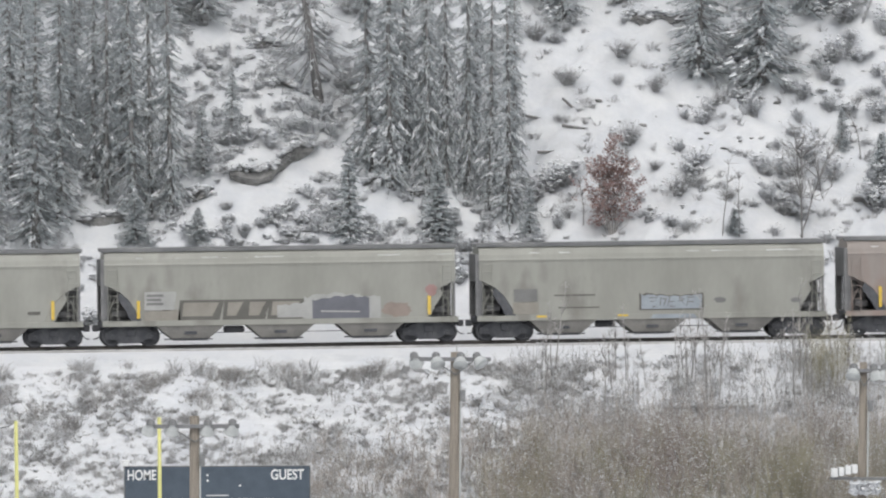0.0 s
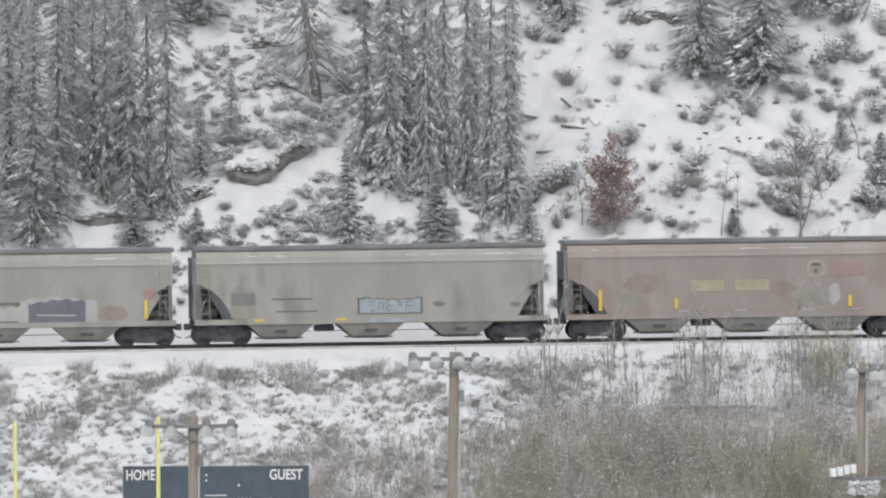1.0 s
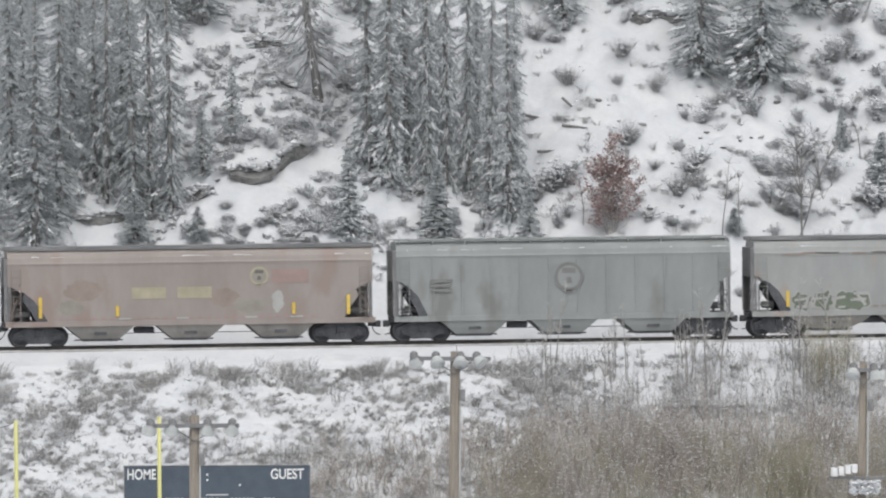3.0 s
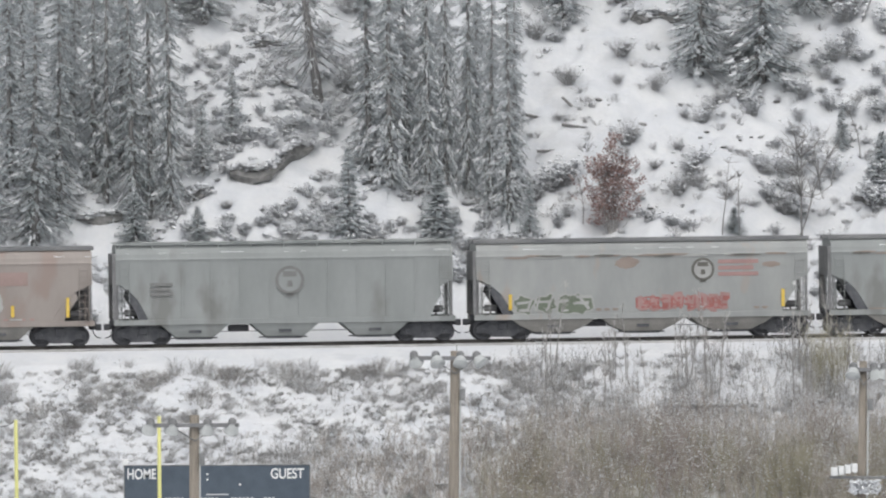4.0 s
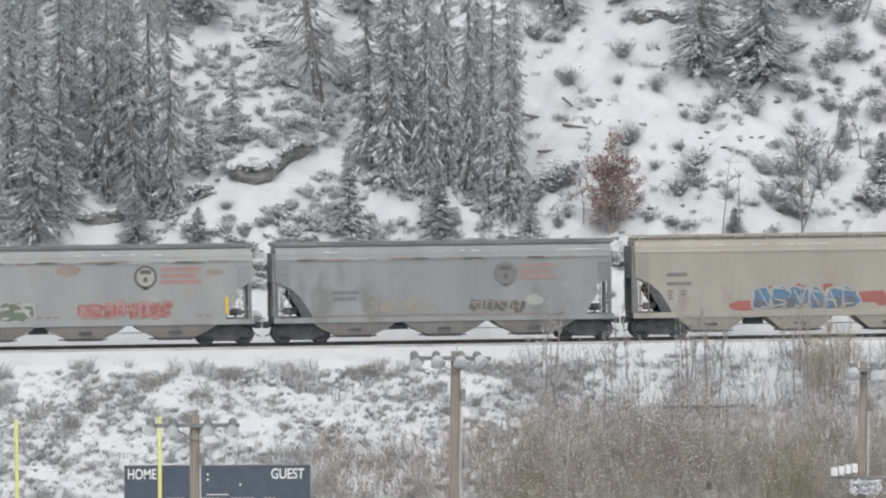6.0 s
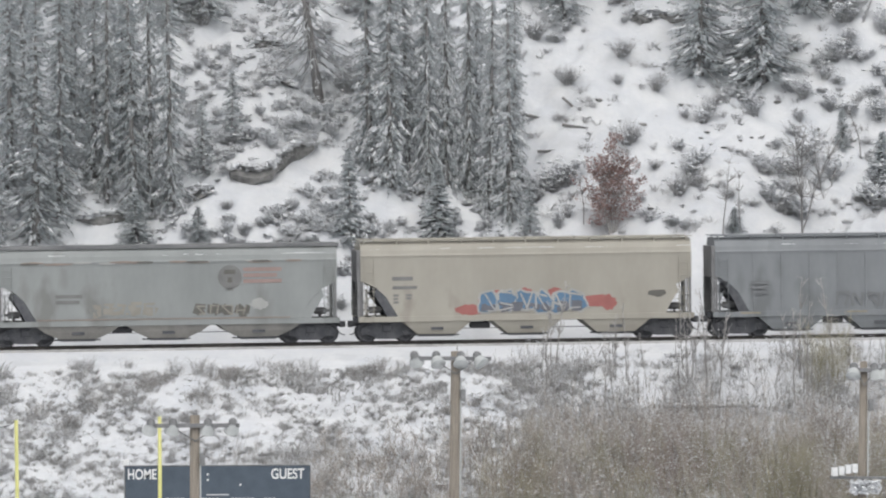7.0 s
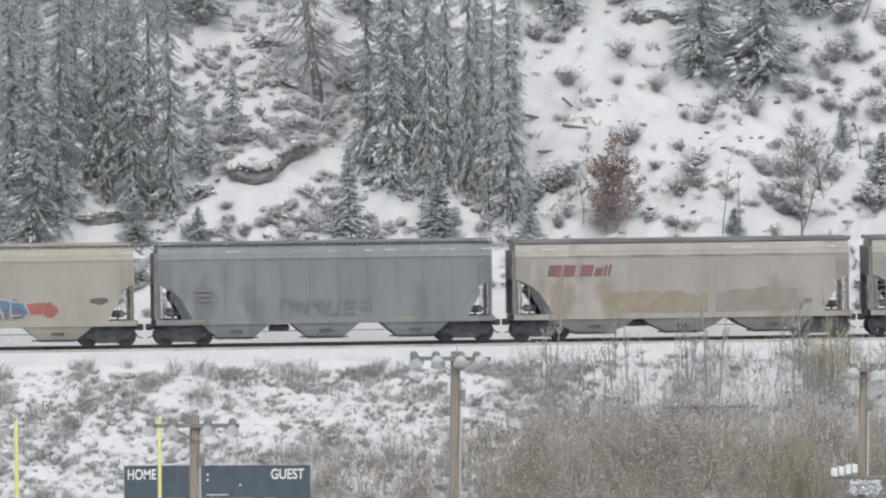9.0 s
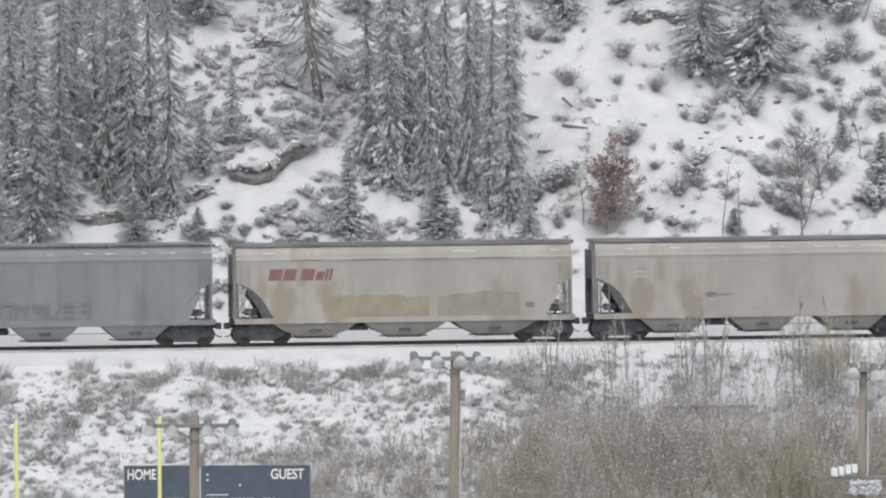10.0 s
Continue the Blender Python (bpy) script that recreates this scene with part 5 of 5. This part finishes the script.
scatter(shrub_template(36, 1.1, HAZED_TWIGS, 30, 70, "upright leafless shrub on the open snow slope"), DARK_SHRUBS, 6)
scatter(shrub_template(37, 1.0, HAZED_TWIGS, 230, 40, "leafless shrub bowed under thick snow"), LADEN_SHRUBS, 7)
scatter(shrub_template(38, 1.0, HAZED_TWIGS, 420, 26, "bushy leafless shrub white with snow"), [p for p in LOW_SHRUBS if not on_apron(*p)], 8)
scatter(shrub_template(39, 0.9, HAZED_TWIGS, 380, 26, "bushy leafless shrub white with snow"), [p for p in MID_SHRUBS if not on_apron(*p)], 9)
scatter(shrub_template(46, 1.7, HAZED_TWIGS, 160, 60, "tall leafless brush on the upper slope, paled for haze"), random_spots(47, 8, -11.5, -7.0, 24.5, 29) + random_spots(48, 6, -3.4, -1.6, 21.5, 28), 16)
STONES = ((14.55, 20.59), (13.21, 19.52), (19.61, 20.91), (10.78, 19.51), (17.27, 17.97), (16.25, 16.89), (15.25, 17.95), (12.45, 19.09), (11.14, 18.56), (10.3, 19.86), (15.62, 18.54), (20.63, 19.05), (18.8, 21.37), (12.9, 12.67), (12.07, 13.87), (-6.63, 17.98), (-7.69, 18.79), (14.78, 15.77), (13.57, 16.34), (17.88, 18.16))


def stones():
    t = empty("stone", pose(0, 0, 0), "small dark stone half buried in snow", "stone", "stones on the slope")
    bm = bmesh.new()
    bmesh.ops.create_icosphere(bm, subdivisions=2, radius=0.2)
    for v in bm.verts:
        v.co *= 1 + 0.35 * noise.noise(v.co * 6)
        v.co.z *= 0.6
    part("rock", bm, ROCK, t)
    h = Heap()
    rs = np.random.default_rng(5)
    h.clots(np.stack([rs.uniform(-0.14, 0.14, 9), rs.uniform(-0.05, 0.12, 9), np.full(9, 0.11)], 1), 0.09, 0.04, rs)
    h.object("snow_cap", TUFT_SNOW, t)
    scatter(t, STONES, 12)


stones()


def tufts(name, label, spots, mat, blades, size, seed, snow=0, snow_size=0.1, up=1.0, width=0.035, spread=1.0):
    """Many clumps of dry stalks as one mass, with a second mass of snow clinging to them."""
    rs = np.random.default_rng(seed)
    xy = np.array(spots)
    n = len(xy)
    z = ground_z(xy[:, 0], xy[:, 1])
    s = rs.uniform(0.5, 1.3, n) * size
    base = np.repeat(np.stack([xy[:, 0], xy[:, 1], z - 0.04], 1), blades, 0)
    ss = np.repeat(s, blades)
    m = len(base)
    q, lean = rs.uniform(0, 6.28, m), rs.uniform(0.03, 0.95, m) * spread
    d = np.stack([np.cos(q) * lean, np.sin(q) * lean, np.full(m, up)], 1)
    d /= np.linalg.norm(d, axis=1, keepdims=True)
    off = np.stack([np.cos(q), np.sin(q), np.zeros(m)], 1) * (rs.uniform(0, 0.5, m) * ss)[:, None]
    L = ss * rs.uniform(0.4, 1.0, m)
    h = Heap()
    mid = base + off + d * (L * 0.6)[:, None]
    bend = d + np.stack([np.cos(q) * 0.5, np.sin(q) * 0.5, np.full(m, -0.25)], 1)
    h.sticks(base + off, mid, width * 0.5, width * 0.42)
    h.sticks(mid, mid + bend * (L * 0.4)[:, None], width * 0.42, width * 0.12)
    tagged(h.object(name, mat), label, name.replace("_", " "), kind="stuff")
    if snow:
        h = Heap()
        k = n * snow
        p = np.repeat(np.stack([xy[:, 0], xy[:, 1], z], 1), snow, 0) + rs.normal(0, 1, (k, 3)) * np.repeat(s, snow)[:, None] * np.array([0.4, 0.4, 0.12]) + np.array([0, 0, 1.0]) * (np.repeat(s, snow) * rs.uniform(0.05, 0.5, k))[:, None]
        h.clots(p, rs.uniform(0.4, 1.2, k) * snow_size, rs.uniform(0.25, 0.6, k) * snow_size, rs)
        tagged(h.object("snow_clumps", TUFT_SNOW), "lumps of snow clinging to dry stalks", "snow", kind="stuff")


def patchy(cut, f=0.9, g=0.6):
    return lambda x, y: math.sin(f * x + 1.3 * math.sin(0.5 * y)) * math.sin(g * y * 1.7 + 0.8 * math.sin(0.7 * x)) + random.Random(int(x * 97) * 31 + int(y * 89)).uniform(-0.6, 0.6) > cut


tufts("dry_grass", "dry grass and weeds, paled for haze, poking through snow on the bank", random_spots(11, 2300, -26, 6, -17, -5.8, patchy(-0.3)), GRASS, 22, 0.38, 41, 6, 0.065, width=0.02)
# Stubble takes the grass colour, paled for haze.
tufts("frosted_stubble", "short stubble and stalks all over the bank, paled for haze", random_spots(16, 2200, -26, 8, -17, -5.8), GRASS, 9, 0.26, 46, 2, 0.06, width=0.018)
tufts("tall_weeds", "upright dry weeds along the top of the bank", random_spots(15, 110, -22, 4, -8.2, -5.4, patchy(0.1, 1.3, 1.1)), GRASS, 20, 0.7, 45, 4, 0.06, width=0.022, spread=0.55)
WEED_CLUMPS = ((-22.0, -7.6), (-20.0, -8.6), (-17.4, -7.9), (-14.9, -7.2), (-14.2, -6.9), (-11.2, -6.6), (-10.6, -6.3), (-7.9, -6.2), (-4.6, -6.3), (-3.9, -6.0), (-18.6, -9.6), (-12.5, -8.3))
tufts("weed_clumps", "brown-grey clumps of tall dry weeds on the bank", [(x + 0.32 * math.cos(2.4 * q), y + 0.25 * math.sin(2.4 * q)) for x, y in WEED_CLUMPS for q in range(5)], TWIGS, 26, 0.75, 48, 9, 0.06, width=0.022, spread=0.7)
tufts("dry_grass", "dry grass and weeds, paled for haze, on the shaded bank", random_spots(12, 1100, 2, 28, -17, -5.2, patchy(-0.3)), GRASS, 18, 0.5, 42, 4, 0.1, width=0.02)
tufts("hill_brush", "snow-laden low brush on the steep hillside", random_spots(13, 2100, -22, 6, 9, 31, lambda x, y, dense=patchy(-0.1): dense(x, y) and not on_apron(x, y)), HAZED_TWIGS, 16, 0.45, 43, 10, 0.12, width=0.022)
tufts("hill_brush", "dark scattered tufts on the open snow slope", random_spots(14, 420, 5, 28, 9, 31, patchy(0.3)), HAZED_TWIGS, 22, 0.5, 44, 3, 0.11, width=0.022)


def thicket(name, label, spots, mat, stems, height, seed, r=0.014, twigs=4, snow=0, lean=0.5):
    rs = np.random.default_rng(seed)
    xyk = np.repeat(np.array(spots), stems, 0)
    n = len(xyk)
    off = rs.normal(0, 0.45, (n, 2))
    x, y = xyk[:, 0] + off[:, 0], xyk[:, 1] + off[:, 1]
    h = Heap()
    L = height * xyk[:, 2] * rs.uniform(0.45, 1.0, n)
    pts = h.brush(np.stack([x, y, ground_z(x, y) - 0.1], 1), rs.uniform(0, lean, n), L, r, twigs, height * 0.3, rs, 0.45)
    tagged(h.object(name, mat), label, name.replace("_", " "))
    if snow:
        q = pts[rs.integers(0, len(pts), snow)]
        h = Heap()
        h.clots(q, rs.uniform(0.015, 0.06, snow), rs.uniform(0.02, 0.06, snow), rs)
        tagged(h.object("snow_flecks", TUFT_SNOW), "flecks of snow caught in the thicket", "snow")


def thicket_spots(seed, n, x0, x1, y0, y1, rise):
    rs = random.Random(seed)
    return [(x, rs.uniform(y0, y1), rise(x) * rs.uniform(0.75, 1.1)) for x in (rs.uniform(x0, x1) for _ in range(n)) if x > 1 or rs.random() < 0.4]


rise = lambda x: min(0.82, 0.16 + 0.075 * (x + 8))
thicket("willow_thicket", "dense thicket of bare brown willow stems below the bank", thicket_spots(51, 290, -8, 23, -17, -11.5, rise), WILLOW, 12, 3.2, 61, 0.017, twigs=6, snow=14000, lean=0.9)
thicket("willow_thicket", "olive-brown bare willows below the bank", thicket_spots(52, 70, 0, 22, -17.5, -13.5, lambda x: 0.8), OLIVE, 16, 3.6, 62, snow=1500)
thicket("grey_brush", "grey leafless brush on the railway bank", thicket_spots(53, 150, 2.5, 25, -11.8, -5.6, lambda x: 0.75 + 0.4 * math.sin(1.1 * x) ** 2), TWIGS, 13, 1.6, 63, 0.013, snow=6500)
thicket("grey_brush", "grey leafless brush at the foot of the snowy bank", thicket_spots(54, 110, -12, 1, -16, -11.5, lambda x: 0.8), TWIGS, 14, 1.1, 64, snow=900)


thicket("olive_brush", "olive-brown leafless willow clump below the bank", [(14.0 + 0.22 * q, -15.6 + 0.9 * math.sin(2.4 * q), 0.85 + 0.15 * math.sin(1.7 * q)) for q in range(8)], OLIVE, 26, 3.3, 66, 0.016, twigs=6, lean=0.45)
thicket("tan_brush", "tan leafless willow clump below the bank", [(1.2 + 0.3 * q, -15.2 + 0.8 * math.sin(2.1 * q), 0.8 + 0.2 * math.sin(1.3 * q)) for q in range(9)], TAN_STEMS, 22, 2.4, 67, 0.016, twigs=6, lean=0.6)
thicket("red_brown_brush", "red-brown leafless willow clump below the bank", [(7.4 + 0.35 * q, -14.8 + 0.9 * math.sin(2.9 * q), 0.8 + 0.2 * math.sin(1.9 * q)) for q in range(9)], RED_STEMS, 20, 2.7, 68, 0.016, twigs=6, snow=900, lean=0.6)
thicket("olive_brush", "tall olive-brown leafless shrubs on the bank", ((17.2, -7.4, 1.0), (17.6, -7.0, 1.0), (17.9, -7.8, 0.9), (18.3, -7.2, 0.8)), OLIVE, 26, 3.2, 65, 0.013, twigs=7, lean=0.25)


def sapling_row():
    """Bare aspen saplings on top of the bank."""
    rs = random.Random(9)
    made = []
    for k in range(4):
        t = bare_tree("aspen_sapling", 0, 0, 4.0, 70 + k, "slender leafless aspen sapling on the bank", "sapling", "aspen saplings on the bank", r=0.042, twigs=16, twig_len=0.18, spread=0.42, mat=TWIGS, wob=0.035)
        made.append(t)
    for n in range(72):
        x = rs.choice((4.6, 7.1, 7.6, 8.4, 10.6, 11.0, 11.9, 12.6, 16.1, 16.7, 18.8, 20.6)) + rs.gauss(0, 0.4)
        y = rs.uniform(-9.3, -5.0)
        s = rs.uniform(0.5, 0.9) if n % 6 else 1.05
        m = pose(x, y, float(ground_z(x, y)) - 0.1, rs.uniform(-4, 4), rs.uniform(-5, 5), rs.uniform(0, 360)) @ Matrix.Diagonal((s, s, s, 1))
        if n < 4:
            made[n].matrix_basis = m
        else:
            copy_thing(made[n % 4], m)


sapling_row()


# ---- rock ledges and logs ----
def ledge(x, y, w, h, seed):
    rs = np.random.default_rng(seed)
    z = float(ground_z(x, y))
    t = empty("rock_ledge", pose(x, y, z, 0, 0, rs.uniform(-12, 12)), "dark undercut earth and rock ledge capped with snow", "rock", "ledges on the slope")
    bm = bmesh.new()
    bmesh.ops.create_icosphere(bm, subdivisions=3, radius=1.0)
    for v in bm.verts:
        k = 1 + 0.5 * noise.noise(Vector((v.co.x * 1.7 + seed, v.co.y * 1.7, v.co.z * 1.7))) + 0.12 * noise.noise(v.co * 5)
        v.co = Vector((v.co.x * w / 2 * k, v.co.y * 0.55 * k + 0.15, v.co.z * h * 0.42 * k + 0.12 * math.sin(3.0 * v.co.x + seed)))
    part("rock", bm, ROCK, t)
    h2 = Heap()
    n = int(38 * w)
    px = rs.uniform(-w / 2, w / 2, n)
    p = np.stack([px, rs.uniform(-0.4, 0.5, n), h * (0.42 - 0.28 * (2 * px / w) ** 2) + rs.uniform(-0.12, 0.14, n) + 0.12 * np.sin(6.0 * px / w + seed)], 1)
    h2.clots(p, rs.uniform(0.12, 0.34, n), rs.uniform(0.06, 0.16, n), rs)
    h2.object("snow_cap", TUFT_SNOW, t)


for n, (lx, ly, lw, lh) in enumerate(((-15.47, 14.2, 2.6, 0.9), (-10.61, 14.8, 1.6, 0.9), (-6.23, 25.2, 2.0, 0.7), (-5.71, 21.61, 1.4, 0.3),
                                       (13.35, 26.0, 1.2, 0.8), (14.77, 26.6, 2.3, 0.8), (23.54, 14.6, 1.8, 0.9), (0.44, 15.4, 2.0, 0.5), (-1.75, 15.34, 1.2, 0.45))):
    ledge(lx, ly, lw, lh, 100 + n)


def undercut_bank():
    """A long dark undercut where the slope has broken away, with snow and stalks hanging over its lip."""
    x0, y0 = UNDERCUT[3]
    z0 = float(ground_z(x0, y0))
    t = empty("undercut_bank", pose(x0, y0, z0), "long dark undercut earth bank with snow over its lip", "rock", "ledges on the slope")
    rs = np.random.default_rng(140)
    xs = np.linspace(UNDERCUT[0][0], UNDERCUT[-1][0], 34)
    ys = np.interp(xs, [p for p, _ in UNDERCUT], [q for _, q in UNDERCUT])
    zs = ground_z(xs, ys)
    loops, lips = [], []
    for n, (x, y, z) in enumerate(zip(xs, ys, zs)):
        f = n / 33
        h = 0.10 + (0.34 + 0.10 * math.sin(9.0 * f + 0.6)) * math.sin(math.pi * min(1, max(0.02, f))) ** 0.5 * (0.45 if 0.50 < f < 0.58 else 1.0)
        loop = []
        for k in range(12):
            a = 6.2832 * k / 12
            r = 1 + 0.3 * noise.noise(Vector((x * 2.3, math.cos(a) * 1.5, math.sin(a) * 1.5)))
            loop.append((x - x0, y - y0 - 0.10 + 0.42 * r * math.cos(a), z - z0 + 0.12 + h * r * math.sin(a)))
        loops.append(loop)
        lips.append((x - x0, y - y0 - 0.15, z - z0 + 0.12 + h))
    bm = bmesh.new()
    rings(bm, loops)
    part("rock", bm, ROCK, t)
    lips = np.array(lips)
    h2 = Heap()
    p = lips[rs.integers(0, 34, 420)] + rs.normal(0, 1, (420, 3)) * np.array([0.10, 0.22, 0.07]) + np.array([0, 0.08, 0.06])
    h2.clots(p, rs.uniform(0.08, 0.24, 420), rs.uniform(0.05, 0.13, 420), rs)
    h2.object("snow_cap", TUFT_SNOW, t)
    h2 = Heap()
    base = lips[rs.integers(0, 34, 300)] + rs.normal(0, 1, (300, 3)) * np.array([0.12, 0.12, 0.02])
    h2.brush(base, 1.4, 0.55, 0.012, 2, 0.2, rs, 0.6, 0.15, -0.12)
    h2.object("hanging_stalks", HAZED_TWIGS, t)


undercut_bank()


def log(x, y, length, turn, tilt, r, label):
    t = empty("fallen_log", pose(x, y, float(ground_z(x, y)) + r * (1.2 if y > 0 else 3.0), 0, tilt, turn), label, "log", "fallen logs")
    bm = bmesh.new()
    rings(bm, [[(px, k * r * math.cos(6.2832 * i / 9), k * r * math.sin(6.2832 * i / 9)) for i in range(9)] for px, k in ((-length / 2, 1.0), (0, 0.93), (length / 2, 0.6))])
    part("trunk", bm, HAZED_TWIGS if length > 2 else BARK, t, smooth=True)
    rs = np.random.default_rng(int(abs(x) * 7))
    n = int(length * 9)
    h = Heap()
    h.clots(np.stack([rs.uniform(-length / 2, length / 2, n), rs.normal(0, r * 0.3, n), np.full(n, r * 0.9)], 1), rs.uniform(0.08, 0.2, n), 0.05, rs)
    h.object("snow_cap", TUFT_SNOW, t)


log(6.8, 19.76, 1.1, 0, 14, 0.09, "short fallen log capped with snow on the slope")
log(8.82, 18.49, 1.2, 5, 9, 0.08, "short fallen log capped with snow on the slope")
log(7.22, 17.32, 0.8, 0, 0, 0.08, "short fallen log capped with snow on the slope")
log(8.88, 20.08, 1.2, 10, 42, 0.07, "thin dead stem leaning on the slope")
log(24.9, 25.67, 3.2, 0, -68, 0.08, "pale dead snag leaning on the slope")
log(11.8, -9.5, 4.6, 3, 0.5, 0.11, "fallen pale log lying along the bank")


# ---- motion ----
def motions():
    stops = ((0.0, 0.0), (2.5, -34.0), (4.0, -54.3), (5.5, -74.65), (7.0, -94.7), (8.5, -114.95), (10.0, -135.25))
    for car, x0 in CARS:
        walk(car, [(t, pose(x0 + s, 0, 0)) for t, s in stops])
    turn = [(i / 30, math.degrees(float(np.interp(i / 30, [t for t, _ in stops], [s for _, s in stops])) / WHEEL_R)) for i in range(301)]
    for wheelset, k in WHEELSETS:
        walk(wheelset, [(t, pose(k, 0, WHEEL_R, 0, a, 0)) for t, a in turn])


motions()
